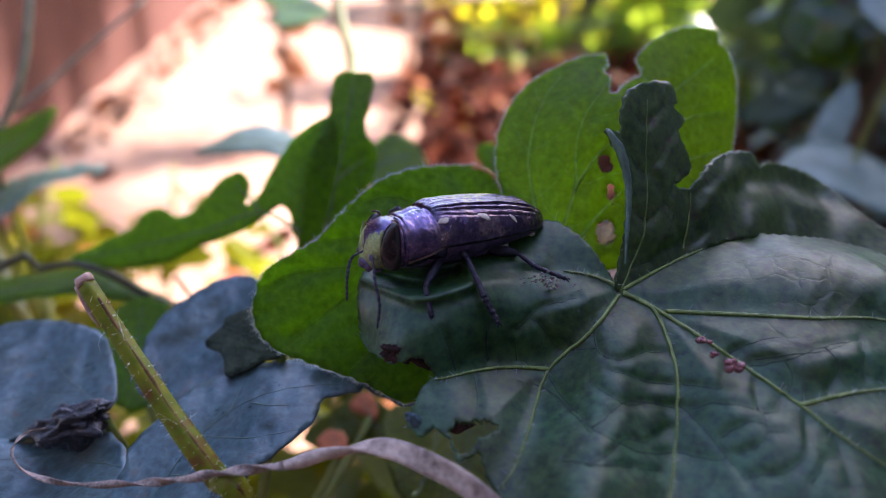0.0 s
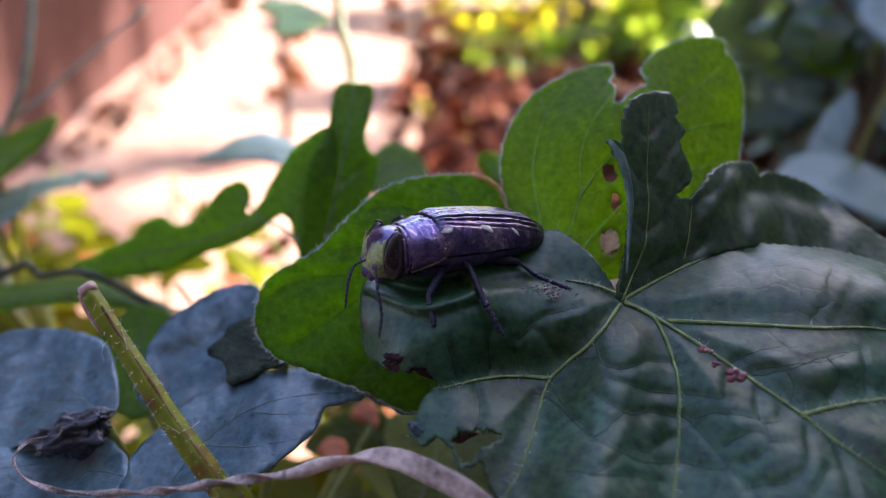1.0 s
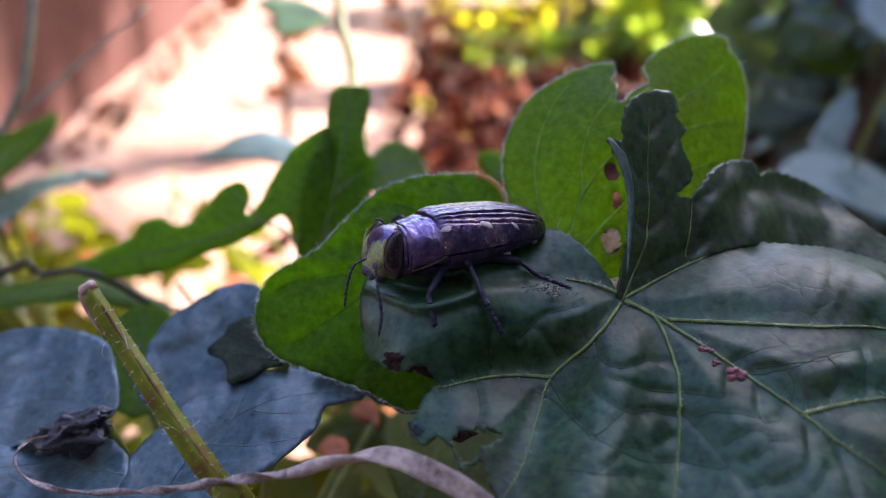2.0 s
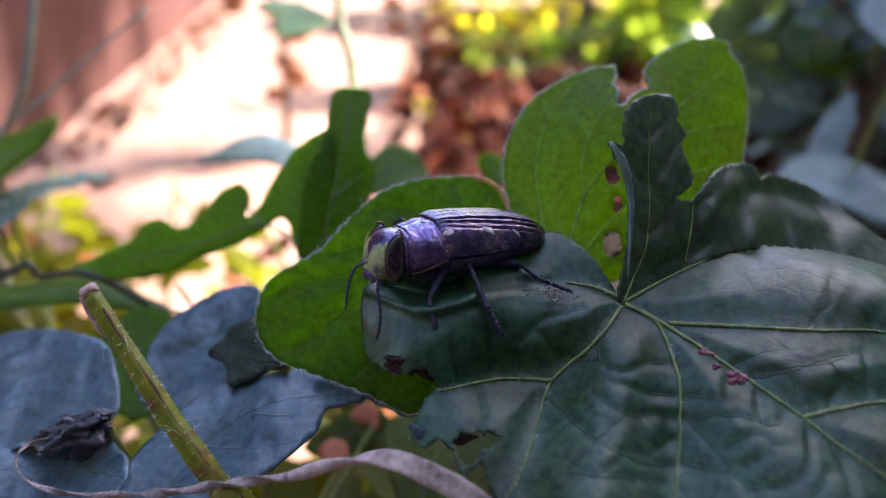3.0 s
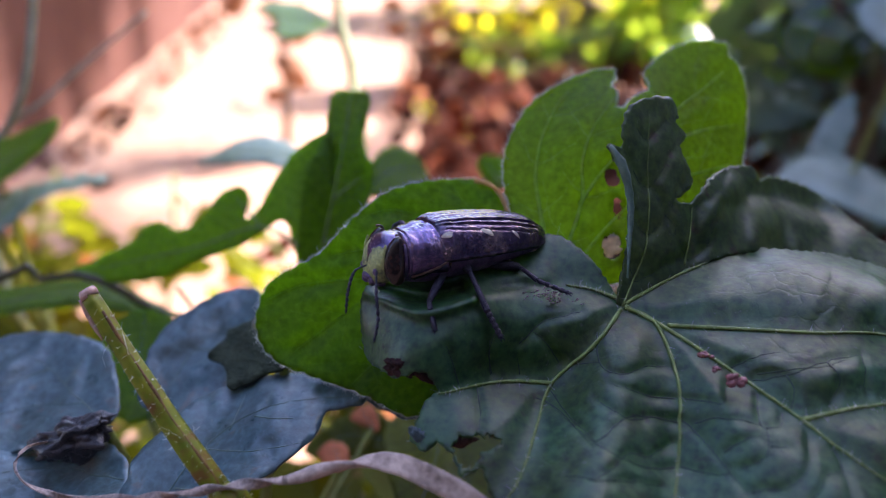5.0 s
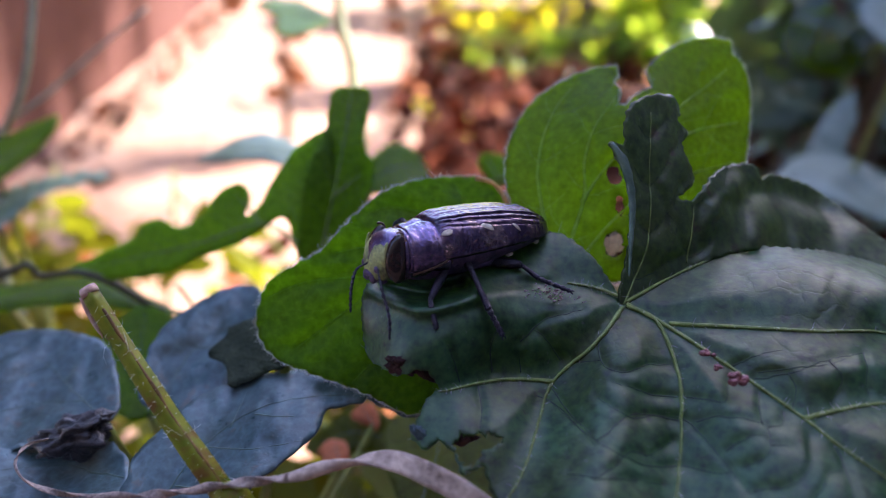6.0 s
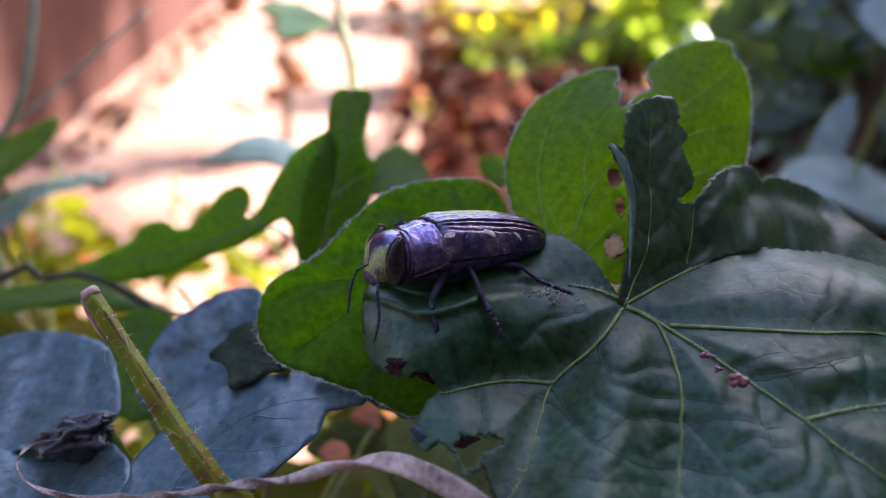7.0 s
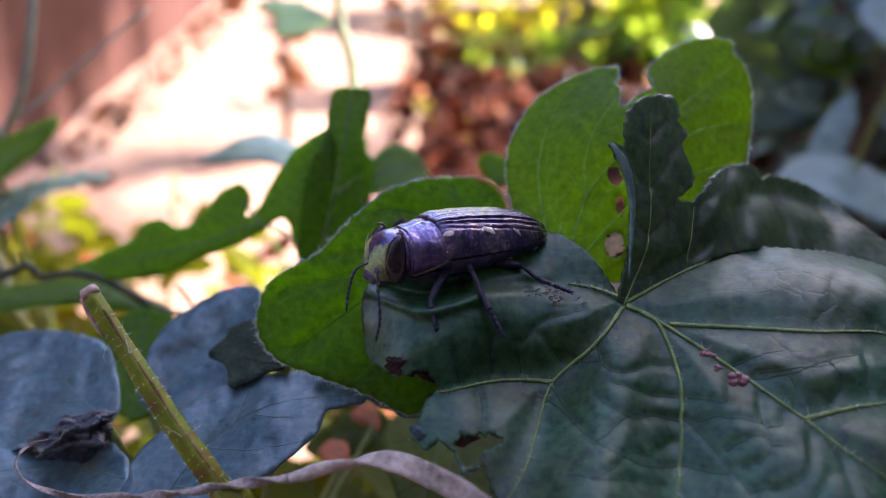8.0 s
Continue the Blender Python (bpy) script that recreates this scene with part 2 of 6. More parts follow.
M_LITTER = litter_material()
M_BUSH = leaf_material("bush_leaf", (0.05, 0.12, 0.022), (0.13, 0.23, 0.06), (0.48, 0.66, 0.04), 0.5, 0.35)
# yellow-green leaf, brightened in colour to carry the glow of sun through it
M_SUN_GLOW = leaf_material("sun_glow_leaf", (0.22, 0.25, 0.015), (0.50, 0.47, 0.03), (0.98, 0.92, 0.03), 0.75, 0.3)
M_WALL = plain_material("terracotta_wall", (0.080, 0.037, 0.030), (0.135, 0.067, 0.053), 9, 1.0, relief=0.6, depth=0.004, spec=0.05)
M_SLATE = plain_material("slate_render", (0.08, 0.09, 0.11), (0.14, 0.15, 0.18), 12, 0.9, relief=0.5, depth=0.003)
# for the added south wall, dark so that it bounces little light
M_DARK_BLOCKER = plain_material("dark_blocker_wall", (0.028, 0.028, 0.030), (0.055, 0.055, 0.058), 12, 0.9, relief=0.5, depth=0.003)
M_BARK = plain_material("bark", (0.06, 0.045, 0.03), (0.14, 0.11, 0.08), 60, 0.9, relief=0.8, depth=0.002)


# ---- shaping helpers ----
def part(name, bm, material, parent=None, label="", smooth=True, m=None):
    """Links a bmesh (or ready mesh) as one object under a thing or part."""
    if isinstance(bm, bmesh.types.BMesh):
        me = bpy.data.meshes.new(name)
        bm.to_mesh(me)
        bm.free()
    else:
        me = bm
    if smooth:
        me.polygons.foreach_set("use_smooth", [True] * len(me.polygons))
    for mat in material if isinstance(material, (list, tuple)) else [material]:
        me.materials.append(mat)
    ob = new(name, me)
    if parent is not None:
        ob.parent = parent
    if m is not None:
        ob.matrix_basis = m
    if label:
        ob["label"] = label
    return ob


def thing(name, place, label, category, group=""):
    ob = new(name)
    ob.empty_display_size = 0.01
    ob.location = place
    return tagged(ob, label, category, group)


def mesh_of(verts, faces):
    me = bpy.data.meshes.new("m")
    me.from_pydata([tuple(v) for v in verts], [], [tuple(f) for f in faces])
    me.update()
    return me


def sheet_depth(bend):
    """A smooth thin-plate surface through a few bend points (x, z, depth)."""
    c = np.array(bend, float)
    n, q = len(c), c[:, :2] / 10

    def u(r2):
        return np.where(r2 > 0, r2 * np.log(np.maximum(r2, 1e-12)), 0)
    a = np.zeros((n + 3, n + 3))
    a[:n, :n] = u(((q[:, None] - q[None]) ** 2).sum(-1)) + np.eye(n) * 0.02
    a[:n, n], a[n, :n] = 1, 1
    a[:n, n + 1:], a[n + 1:, :n] = q, q.T
    w = np.linalg.solve(a, np.r_[c[:, 2], 0, 0, 0])

    def depth(p):
        p = np.asarray(p, float) / 10
        return u(((p[:, None] - q[None]) ** 2).sum(-1)) @ w[:n] + w[n] + p @ w[n + 1:]
    return depth


def spline(pts, step, closed=False):
    """Catmull-Rom curve through points, resampled about every step."""
    p = np.array(pts, float)
    n = len(p)
    out = []
    for i in range(n if closed else n - 1):
        if closed:
            a, b, c, d = p[i - 1], p[i], p[(i + 1) % n], p[(i + 2) % n]
        else:
            b, c = p[i], p[i + 1]
            a = p[i - 1] if i else 2 * b - c
            d = p[i + 2] if i + 2 < n else 2 * c - b
        k = max(1, int(round(np.linalg.norm(c - b) / step)))
        for j in range(k):
            s = j / k
            out.append(0.5 * (2 * b + (c - a) * s + (2 * a - 5 * b + 4 * c - d) * s * s + (3 * b - a - 3 * c + d) * s ** 3))
    if not closed:
        out.append(p[-1])
    return np.array(out)


def inside(p, poly):
    x, y = p[:, 0][:, None], p[:, 1][:, None]
    a, b = poly, np.roll(poly, -1, 0)
    up = (a[:, 1] > y) != (b[:, 1] > y)
    dy = np.where(b[:, 1] == a[:, 1], 1e-9, b[:, 1] - a[:, 1])
    cut = x < (b[:, 0] - a[:, 0]) * (y - a[:, 1]) / dy + a[:, 0]
    return (up & cut).sum(1) % 2 == 1


def reach(p, lines):
    """Distance from points to a set of polylines."""
    best = np.full(len(p), 1e9)
    for l in lines:
        for a, b in zip(l[:-1], l[1:]):
            d = b - a
            s = np.clip(((p - a) @ d) / max(d @ d, 1e-9), 0, 1)
            best = np.minimum(best, np.linalg.norm(p - a - s[:, None] * d, axis=1))
    return best


def tube(path, radii, sides=8, flat=1.0, cap=True):
    """A round rod along a path; radii one number or one a point. Returns verts, faces."""
    p = np.array(path, float)
    n = len(p)
    r = np.broadcast_to(np.array(radii, float), (n,))
    tan = np.gradient(p, axis=0)
    tan /= np.maximum(np.linalg.norm(tan, axis=1), 1e-12)[:, None]
    ref = np.array((0, 0, 1.0)) if abs(tan[0][2]) < 0.9 else np.array((1.0, 0, 0))
    u = np.cross(tan[0], ref)
    verts, faces = [], []
    for i in range(n):
        u = u - tan[i] * (u @ tan[i])
        u /= max(np.linalg.norm(u), 1e-12)
        v = np.cross(tan[i], u)
        for k in range(sides):
            a = 2 * math.pi * k / sides
            verts.append(p[i] + r[i] * (math.cos(a) * u + flat * math.sin(a) * v))
    for i in range(n - 1):
        for k in range(sides):
            k2 = (k + 1) % sides
            faces.append((i * sides + k, i * sides + k2, (i + 1) * sides + k2, (i + 1) * sides + k))
    if cap:
        faces.append(tuple(range(sides))[::-1])
        faces.append(tuple((n - 1) * sides + k for k in range(sides)))
    return verts, faces


def join(chunks):
    verts, faces = [], []
    for v, f in chunks:
        o = len(verts)
        verts += list(v)
        faces += [tuple(i + o for i in q) for q in f]
    return verts, faces


def leaf(plant, base, bend, outline, material, vein_material, veins=(), holes=(), step=1.0, thick=0.35, quilt=0.25, wave=0.4,
         ragged=0.15, vein_r=0.3, hairs=0, seed=1, label="", name="leaf", side_veins=True, parent=None, stalk=None, twig_tubes=True, folds=(), pillow=1.3, gap=3.4, wiggle=0.16, fine_wave=0.45, vein_hairs=0, twig_material=None, forks=0, fine=()):
    """A leaf blade with its veins, margin hairs and stalk as parts. Outline, veins and bend in mm about the base, in axes leaned by TILT."""
    rng = np.random.default_rng(seed)
    depth0 = sheet_depth(bend)
    rim = spline(outline, step * 0.7, True)
    ang = np.arange(len(rim)) * 0.9
    rim = rim + ragged * np.stack([np.sin(ang * 1.7 + seed), np.cos(ang * 1.3 + 2 * seed)], 1) * rng.uniform(0.3, 1, (len(rim), 1))
    cuts = [spline(h, step * 0.5, True) for h in holes]
    cuts = [c + rng.normal(0, 0.15, c.shape) for c in cuts]
    main = [spline(v, step * 0.8) for v in veins]
    creases = [(spline(q, step), amp, width) for q, amp, width in folds]
    side = [spline(q, step) for q in fine]
    side = [q + 0.16 * np.array([noise.noise_vector((x * 0.9, z * 0.9, seed))[:2] for x, z in q]) for q in side]
    if side_veins:
        for line in main:
            length = np.linalg.norm(np.diff(line, axis=0), axis=1).sum()
            if length < 5 * step:
                continue
            for s in np.arange(0.14, 0.95, max(0.06, gap / length)):
                i = min(len(line) - 2, int(s * len(line)))
                d = line[i + 1] - line[i]
                d = d / max(np.linalg.norm(d), 1e-9)
                for sign in (-1, 1):
                    q, turn = line[i].copy(), sign * rng.uniform(0.75, 1.05)
                    twig = [q.copy()]
                    for k in range(14):
                        a = turn * (1 - 0.04 * k) + rng.normal(0, wiggle)
                        e = np.array((d[0] * math.cos(a) - d[1] * math.sin(a), d[0] * math.sin(a) + d[1] * math.cos(a)))
                        q = q + e * 0.75
                        others = [m for m in main if m is not line]
                        if not inside(q[None], rim)[0] or any(inside(q[None], c)[0] for c in cuts) or (others and reach(q[None], others)[0] < 0.5):
                            break
                        twig.append(q.copy())
                    if len(twig) > 3:
                        side.append(np.array(twig))
                        for fork in range(forks):
                            q = twig[rng.integers(1, len(twig) - 1)].copy()
                            a = rng.uniform(0, 2 * math.pi)
                            short = [q.copy()]
                            for k in range(rng.integers(3, 8)):
                                a += rng.normal(0, 0.4)
                                q = q + 0.6 * np.array((math.cos(a), math.sin(a)))
                                if not inside(q[None], rim)[0] or any(inside(q[None], c)[0] for c in cuts):
                                    break
                                short.append(q.copy())
                            if len(short) > 2:
                                side.append(np.array(short))

    def depth(p):
        y = depth0(p)
        if len(main):
            y = y + quilt * np.exp(-(reach(p, main) / pillow) ** 2)
        if side:
            y = y + (0.34 if twig_material else 0.35 * quilt) * np.exp(-(reach(p, side) / 0.50) ** 2)
        for fold, amp, width in creases:
            y = y + amp * np.exp(-(reach(p, [fold]) / width) ** 2)
        w = np.array([noise.noise((q[0] * 0.13 + seed, q[1] * 0.13, seed * 3.1)) + fine_wave * noise.noise((q[0] * 0.4, q[1] * 0.4 + seed, seed * 1.7)) for q in p])
        return y + wave * w
    lo, hi = rim.min(0), rim.max(0)
    gx, gz = np.meshgrid(np.arange(lo[0], hi[0], step), np.arange(lo[1], hi[1], step * 0.87))
    gx = gx + (np.arange(gx.shape[0])[:, None] % 2) * step * 0.5
    g = np.stack([gx.ravel(), gz.ravel()], 1) + rng.normal(0, step * 0.08, (gx.size, 2))
    g = g[inside(g, rim)]
    loops = [np.vstack([l, l[:1]]) for l in [rim] + cuts]
    g = g[reach(g, loops) > step * 0.4]
    pts2, edges, o = [], [], 0
    for l in [rim] + cuts:
        pts2 += [Vector(q) for q in l]
        edges += [(o + i, o + (i + 1) % len(l)) for i in range(len(l))]
        o += len(l)
    pts2 += [Vector(q) for q in g]
    from mathutils import geometry
    v2, _, tris, _, _, _ = geometry.delaunay_2d_cdt(pts2, edges, [], 0, 1e-5)
    v2 = np.array([tuple(v) for v in v2])
    tris = np.array([tuple(f) for f in tris if len(f) == 3])
    mid = v2[tris].mean(1)
    keep = inside(mid, rim)
    for c in cuts:
        keep &= ~inside(mid, c)
    tris = tris[keep]
    used = np.unique(tris)
    remap = -np.ones(len(v2), int)
    remap[used] = np.arange(len(used))
    v2, tris = v2[used], remap[tris]
    y = depth(v2)
    top = np.stack([v2[:, 0], y, v2[:, 1]], 1)
    a, b, c = top[tris[:, 0]], top[tris[:, 1]], top[tris[:, 2]]
    fn = np.cross(b - a, c - a)
    flip = fn[:, 1] > 0
    tris[flip] = tris[flip][:, ::-1]
    fn[flip] *= -1
    vn = np.zeros_like(top)
    for k in range(3):
        np.add.at(vn, tris[:, k], fn)
    vn /= np.maximum(np.linalg.norm(vn, axis=1), 1e-12)[:, None]
    low = top - vn * thick
    n = len(top)
    seen = {}
    for t in tris:
        for k in range(3):
            seen[(t[k], t[(k + 1) % 3])] = True
    border = [e for e in seen if (e[1], e[0]) not in seen]
    faces = [tuple(t) for t in tris] + [(t[0] + n, t[2] + n, t[1] + n) for t in tris] + [(i, i + n, j + n, j) for i, j in border]
    me = mesh_of(np.vstack([top, low]) * MM, faces)
    m = Matrix.Translation(Vector(base) * MM - (plant.location if plant else Vector())) @ pose(0, 0, 0, TILT)
    blade = part(name, me, material, parent or plant, label, m=m if parent is None else parent.matrix_basis.inverted() @ m)

    def lift(line, r):
        p = np.stack([line[:, 0], depth(line) - 0.35 * r, line[:, 1]], 1)
        return p
    for line in main:
        r = np.linspace(vein_r, vein_r * 0.35, len(line))
        v, f = tube(lift(line, vein_r), r, 7)
        part("vein", mesh_of(np.array(v) * MM, f), vein_material, blade)
    if side and twig_tubes:
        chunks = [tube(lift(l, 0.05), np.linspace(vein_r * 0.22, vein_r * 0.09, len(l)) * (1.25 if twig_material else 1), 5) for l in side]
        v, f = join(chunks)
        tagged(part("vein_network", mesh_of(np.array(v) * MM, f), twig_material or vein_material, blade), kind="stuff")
    if vein_hairs:
        chunks = []
        for k in range(vein_hairs):
            line = main[rng.integers(len(main))]
            i = rng.integers(len(line))
            p0 = lift(line[i:i + 1], vein_r)[0]
            e = rng.normal(0, 1, 3) + np.array((0, -0.8, 0))
            e *= rng.uniform(0.3, 1.1) / np.linalg.norm(e)
            chunks.append(tube([p0, p0 + 0.5 * e, p0 + e + rng.normal(0, 0.1, 3)], [0.020, 0.016, 0.006], 3))
        v, f = join(chunks)
        tagged(part("vein_fuzz", mesh_of(np.array(v) * MM, f), M_HAIR, blade), kind="stuff")
    if hairs:
        chunks = []
        cen = rim.mean(0)
        for k in range(hairs):
            i = rng.integers(len(rim))
            t = rim[(i + 1) % len(rim)] - rim[i]
            nrm = np.array((t[1], -t[0])) / max(np.linalg.norm(t), 1e-9)
            if nrm @ (rim[i] - cen) < 0:
                nrm = -nrm
            q = rim[i] + rng.random() * t
            p0 = np.array((q[0], depth(q[None])[0], q[1]))
            e = np.array((nrm[0], 0, nrm[1])) + rng.normal(0, 0.8, 3)
            l = rng.uniform(0.08, 0.28) * (2.6 if rng.random() < 0.04 else 1)
            chunks.append(tube([p0, p0 + 0.5 * l * e, p0 + l * e + rng.normal(0, 0.08, 3)], [0.022, 0.017, 0.007], 3))
        v, f = join(chunks)
        tagged(part("margin_hairs", mesh_of(np.array(v) * MM, f), M_HAIR, blade), kind="stuff")
    if stalk is not None:
        inv = (Matrix.Translation(Vector(base) * MM) @ pose(0, 0, 0, TILT)).inverted()
        b0 = np.array((0.0, float(depth(np.zeros((1, 2)))[0]) + 0.5, 0.0))
        line = spline([b0] + [tuple(inv @ (Vector(q) * MM) / MM) for q in stalk], 3)
        v, f = tube(line, np.linspace(0.7, 1.3, len(line)), 10)
        part("petiole", mesh_of(np.array(v) * MM, f), M_STEM, blade)
    return blade


# ---- ground and background ----
def ground():
    n = 160
    g = np.linspace(-1, 1, n)
    ax = np.sign(g) * (np.abs(g) ** 2.2) * 40
    verts = []
    for yy in ax:
        for xx in ax:
            w = min(1.0, math.hypot(xx, yy) / 0.3)
            z = 0.008 * noise.noise((xx * 9, yy * 9, 0)) + 0.004 * noise.noise((xx * 37, yy * 37, 3))
            verts.append((xx, yy + 0.5, z * min(1, w + 0.4)))
    faces = [(j * n + i, j * n + i + 1, (j + 1) * n + i + 1, (j + 1) * n + i) for j in range(n - 1) for i in range(n - 1)]
    return tagged(part("ground", mesh_of(verts, faces), M_SOIL), "sunlit pale reddish bare garden soil", "soil", kind="structure")


ground()


def leaf_cloud(rng, centres, count, size, droop=0.3):
    """Many small bent leaves inside a set of ellipsoids (x, y, z, rx, ry, rz)."""
    verts, faces = [], []
    w = np.array([c[3] * c[4] * c[5] for c in centres]) ** 0.66
    pick = rng.choice(len(centres), count, p=w / w.sum())
    for k in pick:
        c = centres[k]
        d = rng.normal(0, 1, 3)
        d /= np.linalg.norm(d)
        rad = rng.uniform(0.35, 1) ** 0.5
        p = np.array(c[:3]) + d * np.array(c[3:]) * rad
        if p[2] < 0.01:
            continue
        l = size * rng.uniform(0.5, 1.25)
        yaw, pitch, roll = rng.uniform(0, 2 * math.pi), rng.normal(-droop, 0.5), rng.normal(0, 0.6)
        m = Euler((roll, pitch, yaw)).to_matrix()
        o = len(verts)
        for u, v, h in ((0, 0, 0), (0.3, 0.26, 0.05), (0.3, -0.26, 0.05), (0.35, 0, -0.03), (0.7, 0.2, 0), (0.7, -0.2, 0), (0.7, 0, -0.06), (1, 0, -0.1)):
            verts.append(tuple(p + np.array(m @ Vector((u * l, v * l, h * l)))))
        faces += [tuple(o + i for i in f) for f in ((0, 3, 1), (0, 2, 3), (1, 3, 6, 4), (3, 2, 5, 6), (4, 6, 7), (6, 5, 7))]
    return verts, faces


def bush(name, place, centres, count, size, material, label, seed, stems=5, category="bush", stem_r=0.007):
    rng = np.random.default_rng(seed)
    ob = thing(name, place, label, category)
    v, f = leaf_cloud(rng, centres, count, size)
    tagged(part("crown", mesh_of(v, f), material, ob), kind="stuff")
    for k in range(stems):
        c = centres[k % len(centres)]
        foot = np.array((*rng.normal(0, 4.3 * stem_r, 2), -0.01))
        tip = np.array((c[0], c[1], c[2] + 0.4 * c[5]))
        mid = 0.5 * (foot + tip) + rng.normal(0, 4.3 * stem_r, 3)
        line = spline([foot, mid, tip], 7 * stem_r)
        vv, ff = tube(line, np.linspace(stem_r, 0.43 * stem_r, len(line)), 8)
        part("branch", mesh_of(vv, ff), M_BARK, ob)
    return ob


bush("shrub", (0.44, 0.62, 0), [(0, 0, 0.09, 0.24, 0.20, 0.10), (0.25, -0.2, 0.10, 0.2, 0.3, 0.11), (-0.12, 0.25, 0.07, 0.14, 0.1, 0.09), (-0.10, -0.05, 0.12, 0.12, 0.12, 0.06)],
     1500, 0.055, M_BUSH, "dense dark green shrub with broad drooping leaves in shade", 3)
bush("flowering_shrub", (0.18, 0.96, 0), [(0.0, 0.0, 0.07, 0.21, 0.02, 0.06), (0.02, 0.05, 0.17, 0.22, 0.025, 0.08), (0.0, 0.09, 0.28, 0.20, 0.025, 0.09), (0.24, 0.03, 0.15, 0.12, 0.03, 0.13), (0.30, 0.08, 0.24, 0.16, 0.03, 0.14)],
     1400, 0.026, M_SUN_GLOW, "sunlit yellow-green shrub behind the bed", 5, 9)
bush("background_shrub", (0.40, 1.62, 0), [(-0.2, 0, 0.2, 0.35, 0.14, 0.22), (0.2, 0, 0.28, 0.4, 0.18, 0.3), (0.6, 0, 0.3, 0.4, 0.2, 0.32)], 4200, 0.05, M_BUSH, "dark green shrub at the end of the garden", 15)
bush("leafy_weed", (0.235, 0.46, 0), [(0, 0, 0.10, 0.05, 0.07, 0.08), (-0.01, 0.04, 0.20, 0.06, 0.06, 0.08), (0.05, 0.0, 0.24, 0.05, 0.07, 0.10)], 260, 0.048, M_DUSTY,
     "leafy weed with dusty blue-green leaves", 12, 4, "weed")
bush("shade_weed", (0.20, 0.33, 0), [(0.0, 0, 0.10, 0.04, 0.03, 0.08), (0.02, 0.02, 0.19, 0.06, 0.03, 0.05), (-0.02, 0.05, 0.16, 0.05, 0.03, 0.06)], 110, 0.034, M_DUSTY,
     "slender blue-green weed in the shade of the shrub", 22, 4, "weed")
bush("bed_shrub", (0.09, 0.83, 0), [(-0.03, -0.01, 0.022, 0.06, 0.03, 0.025), (0.04, 0.0, 0.022, 0.06, 0.03, 0.026), (-0.01, 0.05, 0.035, 0.09, 0.04, 0.032), (0.08, 0.05, 0.04, 0.06, 0.04, 0.036)],
     520, 0.020, M_BUSH, "low dark green shrub at the edge of the bed", 25, 6)
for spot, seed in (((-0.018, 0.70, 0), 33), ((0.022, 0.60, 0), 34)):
    bush("seedling", spot, [(0, 0, 0.024, 0.009, 0.008, 0.013), (0.006, 0.003, 0.010, 0.007, 0.007, 0.007)], 20, 0.010, M_SUN_GLOW, "small sunlit yellow-green seedling on the bed", seed, 3, "seedling", 0.0012)
bush("hedge", (0.6, 3.2, 0), [(0, 0, 0.25, 1.8, 0.25, 0.35)], 3500, 0.08, M_BUSH, "dark green hedge closing the garden", 6)


def lilac_flower(place, height, seed):
    """A small five-petalled flower on a thin stalk."""
    rng = np.random.default_rng(seed)
    ob = thing("lilac_flower", place, "small lilac flower among the yellow-green shrub", "flower", "lilac flowers in the bed")
    top = np.array((rng.normal(0, 0.008), rng.normal(0, 0.008), height))
    v, f = tube(spline([(0, 0, -0.004), 0.5 * top + np.array((0.006, 0, 0)), top], 0.01), 0.0012, 7)
    part("stalk", mesh_of(v, f), M_STEM, ob)
    for k in range(5):
        m = Euler((0.9, 0, 2 * math.pi * k / 5 + rng.normal(0, 0.15))).to_matrix()
        vs = [tuple(top + np.array(m @ Vector((x * 0.011, y * 0.014, z * 0.006)))) for x, y, z in ((0, 0, 0), (-0.35, 0.4, 0.1), (0, 0.45, 0), (0.35, 0.4, 0.1), (-0.42, 0.8, 0.3), (0, 0.85, 0.2), (0.42, 0.8, 0.3), (0, 1.1, 0.5))]
        part("petal", mesh_of(vs, [(0, 2, 1), (0, 3, 2), (1, 2, 5, 4), (2, 3, 6, 5), (4, 5, 7), (5, 6, 7)]), M_PETAL, ob)


for place, height, seed in (((0.270, 0.94, 0), 0.085, 1), ((0.284, 0.95, 0), 0.074, 2), ((0.262, 0.96, 0), 0.068, 3)):
    lilac_flower(place, height, seed)


def flower_bed():
    """A low mound of red mulch soil, its shade put into the dark colour."""
    n = 60
    verts, faces = [], []
    for j in range(n):
        for i in range(n):
            u, w = i / (n - 1) * 2 - 1, j / (n - 1) * 2 - 1
            edge = max(0.0, 1 - max(abs(u), abs(w)) ** 10)
            x, y = 0.40 + u * (0.44 + 0.05 * noise.noise((w * 3, 0, 2))), 1.0 + w * (0.62 + 0.05 * noise.noise((u * 3, 4, 0)))
            verts.append((x, y, -0.012 + 0.035 * edge + edge * 0.010 * noise.noise((x * 25, y * 25, 0)) + edge * 0.006 * noise.noise((x * 80, y * 80, 1))))
    faces = [(j * n + i, j * n + i + 1, (j + 1) * n + i + 1, (j + 1) * n + i) for j in range(n - 1) for i in range(n - 1)]
    tagged(part("flower_bed", mesh_of(verts, faces), M_SHADED_BED), "mounded red-brown garden bed soil, darkened in colour for shade", "soil", kind="structure")


